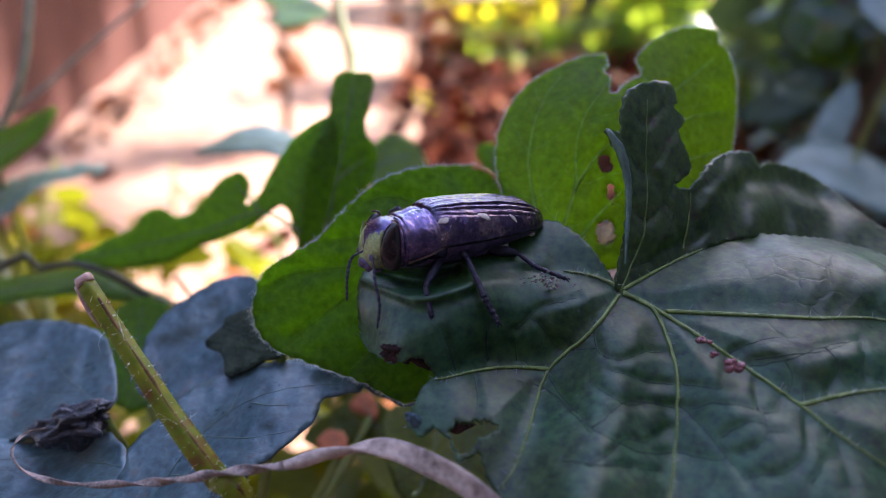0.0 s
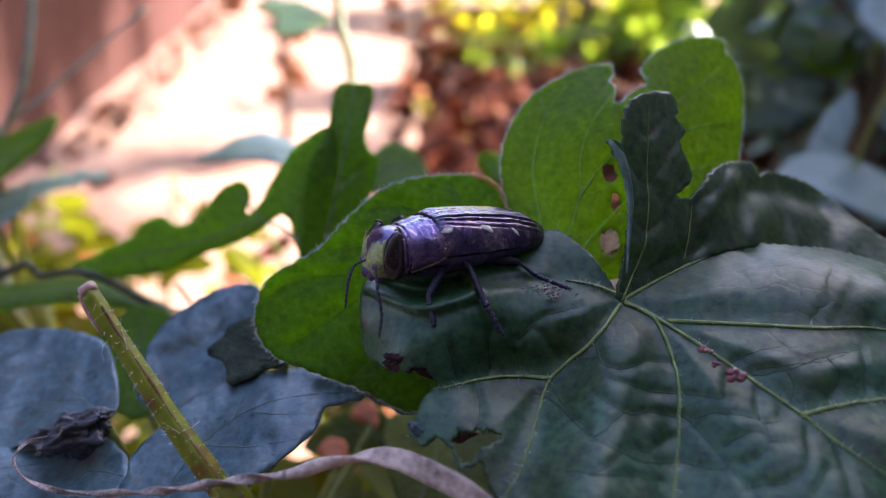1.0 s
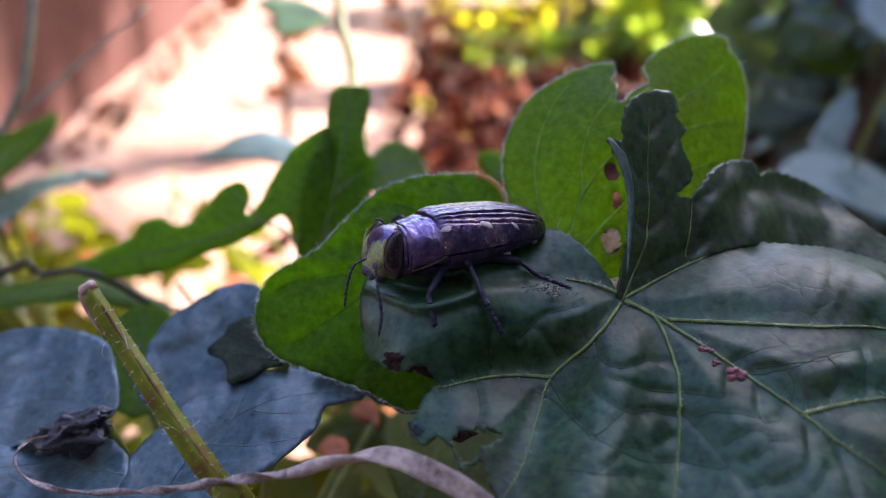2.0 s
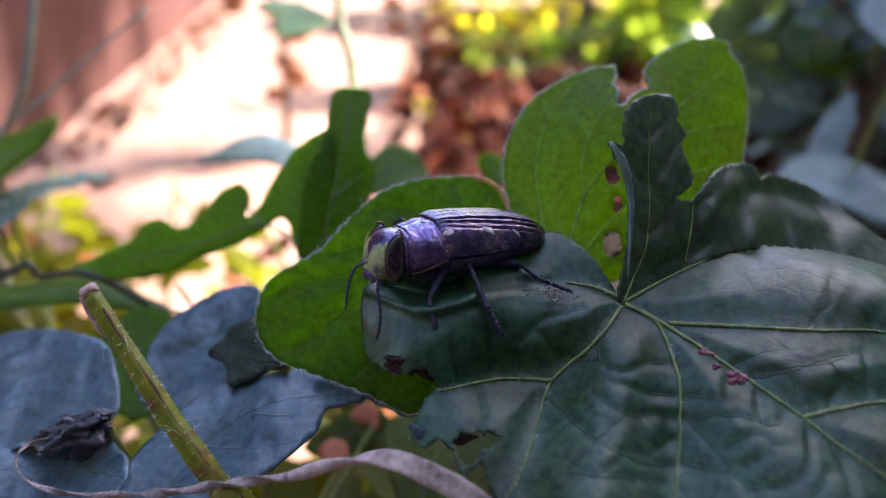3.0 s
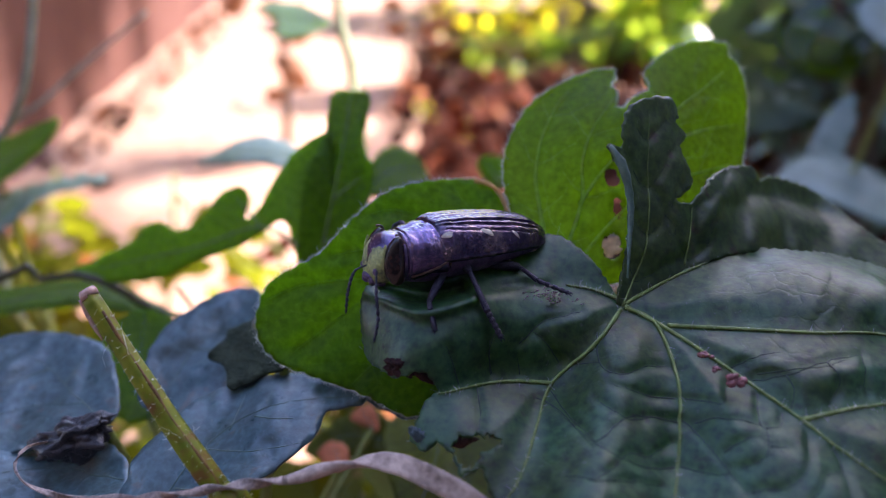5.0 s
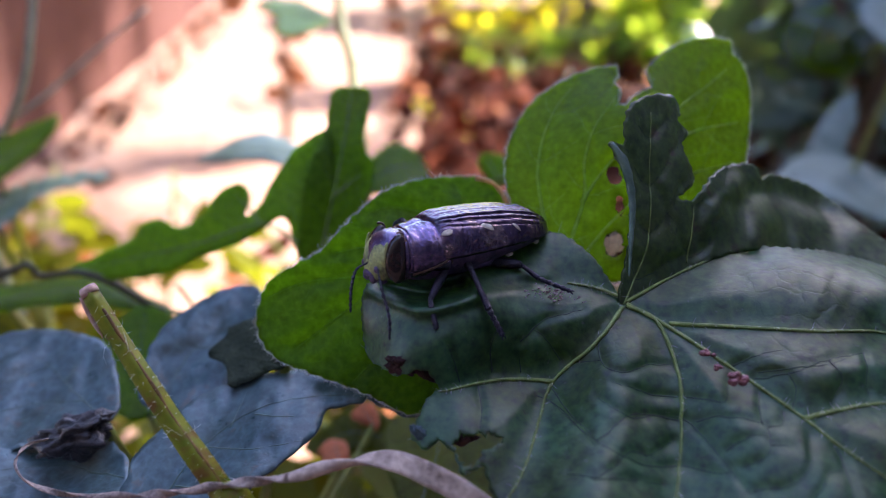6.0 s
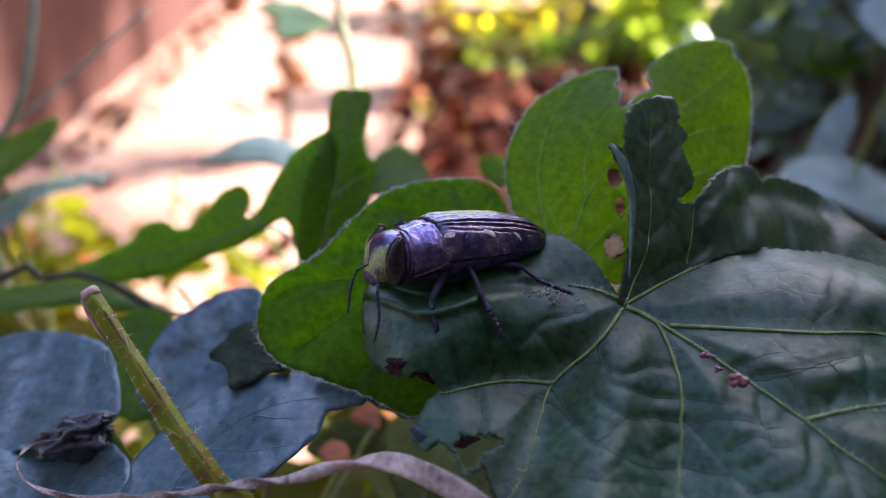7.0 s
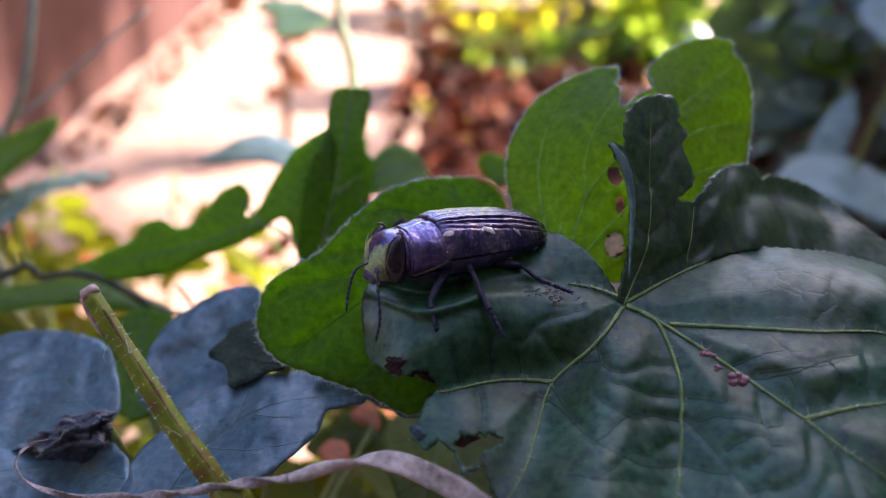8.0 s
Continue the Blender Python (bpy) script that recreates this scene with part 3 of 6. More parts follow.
flower_bed()
rng_low = np.random.default_rng(77)
low = thing("ground_cover", (-0.05, 0.24, 0), "low tangle of small green weeds on the soil", "weeds")
low["kind"] = "stuff"
lv, lf = leaf_cloud(rng_low, [(-0.03, 0.0, 0.03, 0.14, 0.10, 0.06), (0.08, -0.06, 0.04, 0.12, 0.08, 0.06), (-0.10, -0.05, 0.05, 0.08, 0.07, 0.05), (0.0, -0.1, 0.04, 0.12, 0.05, 0.05), (-0.16, 0.06, 0.03, 0.08, 0.1, 0.05)], 900, 0.024, 0.1)
tagged(part("weed_leaves", mesh_of(lv, lf), M_YELLOW, low), kind="stuff")
for k in range(26):
    q = (rng_low.uniform(-0.16, 0.16), rng_low.uniform(-0.12, 0.09))
    lv, lf = tube([(q[0], q[1], -0.005), (q[0] + rng_low.normal(0, 0.01), q[1], 0.04), (q[0] + rng_low.normal(0, 0.02), q[1] + rng_low.normal(0, 0.01), 0.085)], [0.0014, 0.0012, 0.0008], 6)
    part("weed_stem", mesh_of(lv, lf), M_STEM, low)


def garden_wall():
    """Low rendered wall along the bed, with a rough face and a rounded top."""
    bm = bmesh.new()
    ys = np.linspace(0.2, 3.2, 90)
    prof = [(0.0, -0.02), (0.0, 0.1), (0.002, 0.2), (0.0, 0.32), (0.0, 0.45), (-0.005, 0.6), (-0.02, 0.66), (-0.07, 0.68), (-0.12, 0.66), (-0.14, 0.6), (-0.14, 0.3), (-0.14, -0.02)]
    rows = []
    for yy in ys:
        rows.append([bm.verts.new((-0.362 - 0.142 * (yy - 0.67) + x + 0.006 * noise.noise((yy * 6, z * 6, x)) + 0.003 * noise.noise((yy * 25, z * 25, 1)), yy, z)) for x, z in prof])
    for a, b in zip(rows[:-1], rows[1:]):
        for k in range(len(prof) - 1):
            bm.faces.new((a[k], a[k + 1], b[k + 1], b[k]))
    bm.faces.new(rows[0][::-1])
    bm.faces.new(rows[-1])
    tagged(part("wall_garden", bm, M_WALL), "low terracotta rendered garden wall", "wall", kind="structure")


garden_wall()


def added_wall(name, x0, x1, y0, y1, h, label, material=None):
    """A plain rendered wall with a slightly uneven face, plinth and coping."""
    bm = bmesh.new()
    for lo, hi, grow in ((-0.02, 0.22, 0.012), (0.22, h, 0.0), (h, h + 0.08, 0.03)):
        r = bmesh.ops.create_cube(bm, size=1)
        for v in r["verts"]:
            v.co = Vector(((x0 + x1) / 2 + v.co.x * (x1 - x0 + 2 * grow), (y0 + y1) / 2 + v.co.y * (y1 - y0 + 2 * grow), (lo + hi) / 2 + v.co.z * (hi - lo)))
    tagged(part(name, bm, material or M_SLATE, smooth=False), label, "wall", kind="structure")


# unseen walls added: the east one blocks sun, the south one cuts fill light
added_wall("sun_blocker_east", 1.60, 1.85, -1.0, 1.80, 2.67, "plain slate-grey unseen wall added to shade the bed")
added_wall("fill_blocker_south", -4.0, 0.88, -0.72, -0.47, 1.7, "plain dark unseen wall added behind the bed to cut bounced light", M_DARK_BLOCKER)


def litter():
    """Fallen dry leaves on the soil, each a curled blade."""
    rng = np.random.default_rng(8)
    base = thing("leaf_litter", (0.02, 0.75, 0), "fallen red-brown dry leaves on the soil", "leaf litter")
    base["kind"] = "stuff"
    chunks = []
    for k in range(1250):
        if 850 < k < 1130:
            continue
        if k < 650:
            x, y = rng.uniform(-0.07, 0.22), rng.normal(0.0, 0.15)
        elif k < 1130:
            y = rng.uniform(-0.35, 0.9)
            x = -0.355 - 0.135 * (y + 0.08) + abs(rng.normal(0, 0.028))
        else:
            x, y = rng.uniform(-0.25, 0.2), rng.uniform(-0.65, -0.35)
        l = rng.uniform(0.010, 0.030) if k < 650 else rng.uniform(0.008, 0.026)
        m = Euler((rng.normal(0, 0.8), rng.normal(0, 0.6), rng.uniform(0, 6.3))).to_matrix()
        vs = [np.array((x, y, (0.030 if x > -0.06 and y > -0.33 else 0.008) + 0.3 * l)) + np.array(m @ Vector((u * l, v * l, h * l))) for u, v, h in
              ((-0.5, 0, 0.1), (-0.2, 0.25, 0.12), (-0.2, -0.25, 0.12), (-0.15, 0, 0), (0.2, 0.2, 0.1), (0.2, -0.2, 0.1), (0.2, 0, 0), (0.55, 0, 0.12))]
        chunks.append((vs, [(0, 3, 1), (0, 2, 3), (1, 3, 6, 4), (3, 2, 5, 6), (4, 6, 7), (6, 5, 7)]))
    v, f = join(chunks)
    tagged(part("dry_leaves", mesh_of(v, f), M_LITTER, base), kind="stuff")


litter()


def dry_weed(place, height, seed):
    """A dead standing weed: thin brown stem, short side twigs and shrivelled leaves."""
    rng = np.random.default_rng(seed)
    ob = thing("dry_weed", place, "dead brown standing weed with shrivelled leaves", "dead plant", "dead weeds on the soil")
    line = spline([(0, 0, -0.005), (0.006, 0, height * 0.5), (-0.004, 0.004, height)], 0.01)
    v, f = tube(line, np.linspace(0.0045, 0.002, len(line)), 8)
    part("stem", mesh_of(v, f), M_BARK, ob)
    for k in range(9):
        i = rng.integers(len(line) // 3, len(line))
        d = np.array((rng.normal(0, 1), rng.normal(0, 1), rng.uniform(-0.3, 0.8)))
        d /= np.linalg.norm(d)
        l = rng.uniform(0.015, 0.04)
        v, f = tube([line[i], line[i] + d * l * 0.5, line[i] + d * l], [0.0016, 0.0012, 0.0008], 5)
        twig = part("twig", mesh_of(v, f), M_BARK, ob)
        bm = bmesh.new()
        bmesh.ops.create_icosphere(bm, subdivisions=2, radius=1)
        for vt in bm.verts:
            r = 1 + 0.5 * noise.noise(vt.co * 2 + Vector((k, seed, 0)))
            vt.co = Vector(tuple(line[i] + d * l)) + Vector((vt.co.x * 0.012, vt.co.y * 0.005, vt.co.z * 0.008)) * r
        part("shrivelled_leaf", bm, M_LITTER, twig)


dry_weed((-0.145, 0.66, 0), 0.13, 1)
dry_weed((-0.03, 0.86, 0), 0.12, 2)


def shade_tree():
    """An unseen tree, added so its crown keeps the sun off the upper wall."""
    rng = np.random.default_rng(31)
    foot = np.array((1.0, 6.4, 0.0))
    ob = thing("unseen_shade_tree", Vector(foot), "unseen broadleaf tree added to shade the wall", "tree")
    line = spline([(0, 0, -0.05), (0.06, -0.05, 1.5), (0.0, 0.05, 3.2), (0.1, -0.1, 5.5)], 0.2)
    v, f = tube(line, np.linspace(0.15, 0.07, len(line)), 12)
    part("trunk", mesh_of(v, f), M_BARK, ob)
    blobs = []
    for along, across, up in CROWN:
        side, back = np.array((-0.7071, 0.7071)), np.array((0.7071, 0.7071))
        xy = side * across + back * along
        c = np.array((xy[0], xy[1], up)) - foot
        blobs.append((*c, 0.5, 0.5, 0.4))
        for k in range(3 if up < 5.3 else 0):
            blobs.append((c[0] - 0.22 * (k - 1), c[1] + 0.22 * (k - 1), c[2] - 0.30 - 0.03 * (k % 2), 0.22, 0.22, 0.17))
        line = spline([(0.06, -0.05, 5.2), 0.5 * (c + np.array((0.06, -0.05, 5.4))) + np.array((0, 0, 0.2)), c + np.array((0, 0, 0.1))], 0.2)
        v, f = tube(line, np.linspace(0.05, 0.015, len(line)), 8)
        part("limb", mesh_of(v, f), M_BARK, ob)
    v, f = leaf_cloud(rng, blobs, 9000, 0.12)
    tagged(part("crown", mesh_of(v, f), M_BUSH, ob), kind="stuff")


# places of the crown's clumps: metres towards the sun, across it, and height
CROWN = [(5.0, -0.35, 5.1), (5.1, 0.15, 5.2), (5.0, 1.02, 4.80), (5.0, 1.4, 4.68), (5.1, 1.85, 4.78), (5.6, 0.3, 5.7), (5.6, 1.4, 5.5), (5.2, 2.4, 4.9), (5.9, 2.2, 5.7)]
shade_tree()


# ---- plants ----
host = thing("host_plant", (0.025, 0.100, 0), "low weed with broad dark lobed insect-bitten leaves", "plant")
main_leaf = leaf(host, base=(21.5, 76.7, 156.3),
    bend=[(0, 0, 0), (-9.5, -7.8, -2.9), (10.3, -6.9, -7.5), (20.5, -14.2, -15.8), (2.1, -17.8, -14.5), (-8, -19, -17), (24, 2.8, 0.8), (33, 2.2, 1.2), (-15.3, -17.5, -13), (-27, -5.8, -4.4), (-31.5, -1, 2.5), (-31.1, -5.1, 2), (-15.9, -6.3, -3), (-16.5, -2.5, -2.7), (29, -2.4, -4), (17.2, 7.3, 8), (34.5, 6.4, 14), (37.5, -5.6, -3.5), (-16.5, 2, -1.0), (-25.7, 0.4, -2.4), (-8.2, 9.2, 7.6), (-12.1, 5.1, 3.9), (-16.2, 5.2, 3.8), (-25.9, 3.5, 1.5), (-3, 5.1, 3.8), (-7, 0.5, -0.8), (7.5, 3.1, 3), (0.5, -22.3, -20), (21.1, -18.6, -19.5)],
    outline=[(0.3, 1.0), (-1.0, 3.1), (-2.8, 6.0), (-5.3, 8.3), (-7.7, 9.3), (-12.9, 8.2), (-17.5, 6.2), (-21.8, 4.7), (-25.9, 3.7), (-30.2, 3.1), (-31.5, 2.0), (-31.8, 0.0), (-31.5, -3.8), (-30.7, -6.0), (-28.4, -6.8), (-27.0, -7.3), (-24.0, -6.5), (-22.5, -8.0), (-22.3, -8.8), (-23.6, -9.7), (-24.2, -11.1), (-25.3, -13.3), (-23.5, -14.4), (-22.3, -13.5), (-20.5, -14.7), (-19.6, -16.3), (-17.6, -15.7), (-17.0, -16.7), (-16.0, -18.8), (-12.1, -21.7), (-0.1, -23.1), (10.3, -22.2), (22.7, -19.6), (33.9, -13.2), (42.7, -7.1), (43.8, -0.3), (41.9, 4.2), (34.4, 6.4), (26.4, 7.1), (17.3, 7.4), (9.3, 5.1), (2.2, 1.5)],
    veins=[[(0.0, 0.0), (-4.7, -4.7), (-8.8, -8.4), (-11.2, -12.7), (-13.4, -16.5), (-15.4, -18.8)],
           [(-8.8, -8.4), (-15.8, -8.2), (-22.1, -9.0)],
           [(0.5, 0.2), (3.7, -1.4), (4.8, -5.4), (4.8, -8.7), (3.7, -13.9), (2.0, -18.0), (-0.0, -21.4)],
           [(0.6, 0.4), (5.1, -2.2), (10.5, -6.1), (16.1, -10.5), (18.8, -13.0), (23.4, -16.4)],
           [(5.2, -1.8), (12.0, -2.0), (21.0, -2.3), (28.8, -2.5), (39.4, -4.7)],
           [(0.6, 0.6), (7.7, 3.8), (17.2, 7.3)],
           [(0.1, 1.1), (-3.0, 2.3), (-6.4, 2.9)],
           [(16.2, -10.7), (20.1, -9.9), (24.1, -9.4), (30.0, -9.2)]],
    holes=[[(-20.5, -13.5), (-17.7, -12.8), (-15.7, -12.9), (-15.5, -13.8), (-17.5, -14.4), (-18.4, -15.6), (-19.8, -15.3)]],
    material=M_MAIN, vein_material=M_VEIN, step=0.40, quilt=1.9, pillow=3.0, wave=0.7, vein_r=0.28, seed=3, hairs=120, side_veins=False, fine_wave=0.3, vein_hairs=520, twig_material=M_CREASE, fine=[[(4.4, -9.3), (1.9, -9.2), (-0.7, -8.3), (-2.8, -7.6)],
          [(4.0, -11.7), (1.4, -11.1), (-1.2, -11.1), (-3.7, -9.9), (-4.7, -9.4)],
          [(3.2, -15.7), (-0.4, -15.4), (-3.9, -13.8), (-6.9, -12.3), (-9.8, -10.2)],
          [(4.2, -11.3), (5.6, -12.3), (7.5, -15.2), (8.9, -17.2)],
          [(5.3, -9.3), (8.6, -9.3), (9.6, -8.0), (10.2, -7.5)],
          [(5.7, -11.6), (8.4, -10.7), (11.8, -11.3), (11.9, -12.7), (10.7, -14.2), (8.6, -15.1)],
          [(11.8, -11.3), (12.4, -9.4), (12.9, -8.4)],
          [(7.6, -13.8), (10.4, -12.2), (11.9, -12.4)],
          [(12.0, -12.9), (13.8, -12.9)],
          [(12.2, -11.5), (13.8, -11.3), (14.7, -10.3)],
          [(9.1, -16.8), (12.8, -16.0), (14.9, -14.6), (16.3, -12.0)],
          [(3.4, -15.7), (6.6, -15.8), (8.0, -15.0)],
          [(10.8, -6.2), (14.0, -4.7), (16.7, -4.3)],
          [(13.3, -6.6), (16.8, -5.9), (19.8, -5.6), (23.1, -5.0)],
          [(18.4, -13.1), (18.3, -15.1), (17.8, -17.0)],
          [(14.4, -16.9), (16.5, -15.1), (18.1, -14.9)],
          [(-7.0, -15.7), (-3.6, -16.0), (0.9, -17.1)],
          [(-10.7, -10.0), (-8.4, -11.0), (-5.9, -13.3)],
          [(-16.1, -7.5), (-16.1, -5.7), (-16.2, -3.2)],
          [(-12.5, -7.5), (-12.7, -5.6)],
          [(-7.8, -6.1), (-9.4, -3.8), (-11.3, -2.2)],
          [(-17.6, -8.7), (-17.4, -10.9), (-17.7, -12.4)],
          [(12.7, -7.4), (16.0, -6.5), (20.7, -5.1), (25.3, -4.5)],
          [(16.0, -6.5), (16.4, -8.2), (15.5, -10.1)],
          [(20.7, -5.1), (21.4, -7.1), (19.8, -9.4)],
          [(25.3, -4.5), (24.3, -7.1), (24.2, -8.4)],
          [(-3.3, -2.6), (-3.6, -5.7), (-1.9, -6.8), (1.8, -6.1), (5.0, -6.3)],
          [(-9.0, -9.2), (-7.5, -11.3), (-5.5, -12.9)],
          [(-5.5, -12.9), (-2.0, -10.9), (0.8, -11.0), (3.9, -11.4)],
          [(-6.2, -6.3), (-3.6, -5.7)],
          [(-9.0, -15.8), (-5.5, -15.4), (-2.3, -14.0), (0.0, -14.5), (3.4, -13.5)],
          [(-15.9, -7.3), (-16.2, -4.5), (-15.2, -1.9)],
          [(-19.8, -8.1), (-20.5, -5.6), (-21.1, -3.7)],
          [(-12.6, -3.9), (-9.8, -1.4), (-5.0, -0.1)]],
    folds=[([(-31.1, 2.1), (-27.9, 1.2), (-24.3, 0.2), (-21.1, 0.7), (-18.1, 1.6)], -1.6, 0.75),
           ([(-28.8, 2.5), (-25.8, 1.9), (-23.1, 1.7), (-19.4, 2.6)], 3.4, 0.9),
           ([(-16.4, 2.5), (-12.2, 2.9), (-9.0, 2.6)], 0.7, 0.7),
           ([(-27.3, 3.6), (-23.8, 3.7), (-20.4, 3.4)], -0.7, 0.5),
           ([(22.9, 5.1), (20.2, 1.8), (17.2, -2.0)], 0.16, 0.7),
           ([(28.2, 5.4), (24.6, 1.8), (21.5, -1.7)], 0.16, 0.7),
           ([(32.0, 5.0), (26.5, 1.2), (23.6, -1.7)], 0.14, 0.7),
           ([(36.4, 4.2), (31.5, 1.0), (27.6, -1.8)], 0.14, 0.7),
           ([(-1.9, -4.9), (-3.7, -10.8), (-6.3, -15.1), (-8.0, -18.0)], -2.2, 2.8),
           ([(18.8, 7.3), (24.5, 7.1), (32.8, 6.8), (39.6, 5.6), (44.0, 2.7)], 2.2, 1.3)],
    label="dark green lobed leaf with pale veins and chewed margin", stalk=[(24, 84, 148), (30, 96, 110), (26, 100, 0)])
lobe = leaf(host, base=(21.8, 77.9, 155.8),
    bend=[(0, 0, 0), (7.9, 3.5, 4), (0.7, 11.3, 0.7), (4.3, 25.7, 3.7), (9.5, 17.4, 5.7), (18.1, 18.2, 13.7), (17.6, 6.8, 8.5), (35.8, 13.3, 23.7), (45.1, 5.6, 17.7), (6.1, 7.9, 2.7), (-1.3, 19.6, -0.3)],
    outline=[(-0.2, 0), (0.6, 6.5), (1, 11.3), (0.6, 14.8), (-0.3, 17.1), (-2, 19.9), (0.2, 19.7), (0.1, 22), (1.2, 24.8), (4.3, 26.5), (7.9, 26.8), (8.8, 24.5), (8.3, 23.7), (9.9, 22), (8.7, 20.4), (10.2, 17.4), (10.1, 15.2), (7.8, 13.5), (10.3, 13.2), (11.3, 14.2), (14, 16.9), (18.5, 18.9), (23.2, 19.2), (24.7, 17.3), (26.9, 18.2), (33.7, 17.2), (38.1, 14.4), (41, 10.8), (44.4, 7.5), (51.3, 3.1), (44.1, 3.2), (36.9, 5.7), (17.6, 6.7), (7.9, 3.3)],
    veins=[[(0, 0.3), (3, 6.5), (3.7, 12.1), (3.7, 17.7), (4.1, 24.2)],
           [(9.1, 5.2), (9.7, 8.6), (10.4, 12.6)]],
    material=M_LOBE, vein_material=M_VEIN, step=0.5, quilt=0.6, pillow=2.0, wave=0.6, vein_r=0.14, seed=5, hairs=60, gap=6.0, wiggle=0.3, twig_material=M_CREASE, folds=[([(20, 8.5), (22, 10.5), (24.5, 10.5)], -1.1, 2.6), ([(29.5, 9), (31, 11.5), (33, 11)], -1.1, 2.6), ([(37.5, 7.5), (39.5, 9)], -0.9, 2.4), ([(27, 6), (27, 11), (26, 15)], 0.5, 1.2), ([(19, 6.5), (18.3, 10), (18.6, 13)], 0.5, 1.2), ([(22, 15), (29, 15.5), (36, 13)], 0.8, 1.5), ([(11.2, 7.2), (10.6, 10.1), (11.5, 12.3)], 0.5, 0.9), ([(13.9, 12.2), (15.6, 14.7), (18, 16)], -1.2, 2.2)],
    label="curled upright lobe, dark green with scalloped edge", name="leaf_lobe")
bpy.context.view_layer.update()
edge = spline([(20, 85.6, 173.9), (21, 85.2, 172.6), (21.8, 84.7, 171.1), (22.4, 83.9, 168.9), (22.6, 82.6, 166.5), (22.3, 80.6, 163.2), (22, 78.5, 159.7)], 0.6)
v, f = tube(edge, np.interp(np.linspace(0, 1, len(edge)), [0, 0.15, 0.5, 1], [0.25, 0.6, 0.42, 0.12]) * (1 + 0.12 * np.sin(np.arange(len(edge)) * 1.9)), 9)
part("folded_edge", mesh_of(np.array(v) * MM, f), M_DUSTY, lobe, "pale bluish folded leaf edge", m=lobe.matrix_world.inverted())
bpy.context.view_layer.update()
pair_leaf = leaf(host, base=(17.3, 89.7, 155.7),
    bend=[(0, 0, 0), (-7.3, 18, 8), (5.1, 27.6, 10), (27.3, 32.3, 15), (28.2, 18.8, 13), (11.3, 5.4, 2), (-6.6, 7, 3), (7.9, 21.8, 4)],
    outline=[(-7.2, 6.6), (-8.4, 9.9), (-8.7, 14.1), (-7.4, 19.1), (-4.2, 24.1), (1, 27.6), (5.4, 29.3), (8, 29.2), (8.4, 27.8), (7.4, 26.1), (8.2, 24.8), (7.4, 23.3), (8.1, 22.3), (9.8, 24), (12.7, 25.8), (12.5, 28.3), (14.8, 31), (18.9, 33.6), (22.8, 34.8), (27.2, 34.5), (27.1, 32.6), (28.8, 30.9), (29.8, 26.5), (29.3, 20.6), (27.9, 15.2), (25, 11.9), (18.3, 5.5), (11, -0.8), (5.3, -2.3), (1.5, -0.8), (-3.6, 3.9)],
    veins=[[(-1.5, 0.4), (-0.3, 2.7), (1.9, 9.1), (2.1, 14.4), (3.8, 19.3), (7.3, 24.1)],
           [(1.6, 8.5), (4.3, 12.6), (6.8, 15.3)],
           [(-3.3, 3.9), (-4.1, 10.2), (-4.2, 13.2), (-3.1, 18.4), (-0.8, 23.2), (1.3, 25.8)],
           [(0.8, 0.4), (2.4, 2.3), (4.9, 5.2), (8.2, 8.4)],
           [(8.6, 0.8), (12.3, 13.3), (15.8, 21.5), (22.2, 26.7), (26, 29.8)],
           [(12.8, 14.2), (18.3, 18.9), (27.4, 21.5)],
           [(11.4, 10.2), (17.9, 12.8), (25.5, 15)]],
    holes=[[(4.5, 3.8), (5.7, 4.6), (7.1, 3.5), (6.9, 1.7), (5.4, 0.9), (4.2, 2.1)], [(5.4, 13.6), (6.6, 13.2), (7, 11.5), (5.8, 10.9), (5, 12)], [(6.1, 8.9), (7.1, 9.3), (7.4, 7.1), (6.4, 6.6)]],
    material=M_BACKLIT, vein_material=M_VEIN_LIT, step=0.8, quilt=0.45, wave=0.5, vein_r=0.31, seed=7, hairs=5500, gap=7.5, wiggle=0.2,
    label="bright backlit leaf folded in two, with bitten notch and holes", stalk=[(18, 92, 148), (24, 98, 100), (25, 100, 0)])
round_leaf = leaf(host, base=(7.6, 92, 153.7),
    bend=[(0, 0, 0), (-32.3, -5.9, -5), (-6.3, 13.1, 3), (-18.6, 7.8, -3), (-24.2, -13.2, -6), (-12.3, -18.8, -6), (1, 10.5, 3), (-17.7, -2.9, -4)],
    outline=[(-32.3, -4.7), (-32.5, -7), (-31.4, -9.7), (-28.7, -12.1), (-24.2, -13.8), (-17.5, -16.3), (-12.3, -18.8), (-8.5, -17.9), (-4.1, -15.8), (1.4, -9.2), (4, 0), (1.8, 8.4), (0.7, 10.9), (-2.2, 13), (-6.3, 13.2), (-11.1, 12.6), (-15.5, 11), (-18.6, 8.5), (-21.4, 5.7), (-24.4, 2.5), (-27.4, 0.9), (-30.4, -1), (-31.8, -2.9)],
    veins=[[(0, 0), (-9.4, 0.1), (-18.5, -0.8), (-26, -1.5), (-31.2, -3.6)],
           [(-1.6, 0.8), (-6.3, 6.3), (-14.1, 8.6), (-18.2, 7.8)],
           [(-1.6, 0), (-2.3, 6.4), (-6.3, 12.1)],
           [(-9.4, -0.1), (-15.6, 3.2), (-22.3, 2.4)],
           [(-14, -0.4), (-21.4, -5.9), (-27.3, -10.3)],
           [(-6.3, -0.4), (-12.4, -7.5), (-19.8, -14.7)],
           [(-2.4, -0.8), (-6.4, -9.1), (-10.1, -17.8)]],
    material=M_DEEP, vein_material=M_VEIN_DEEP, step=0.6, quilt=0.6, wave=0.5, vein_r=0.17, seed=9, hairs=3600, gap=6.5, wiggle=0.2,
    label="rounded bright green leaf with hairy margin", stalk=[(12, 95, 146), (22, 100, 90), (24, 100, 0)])

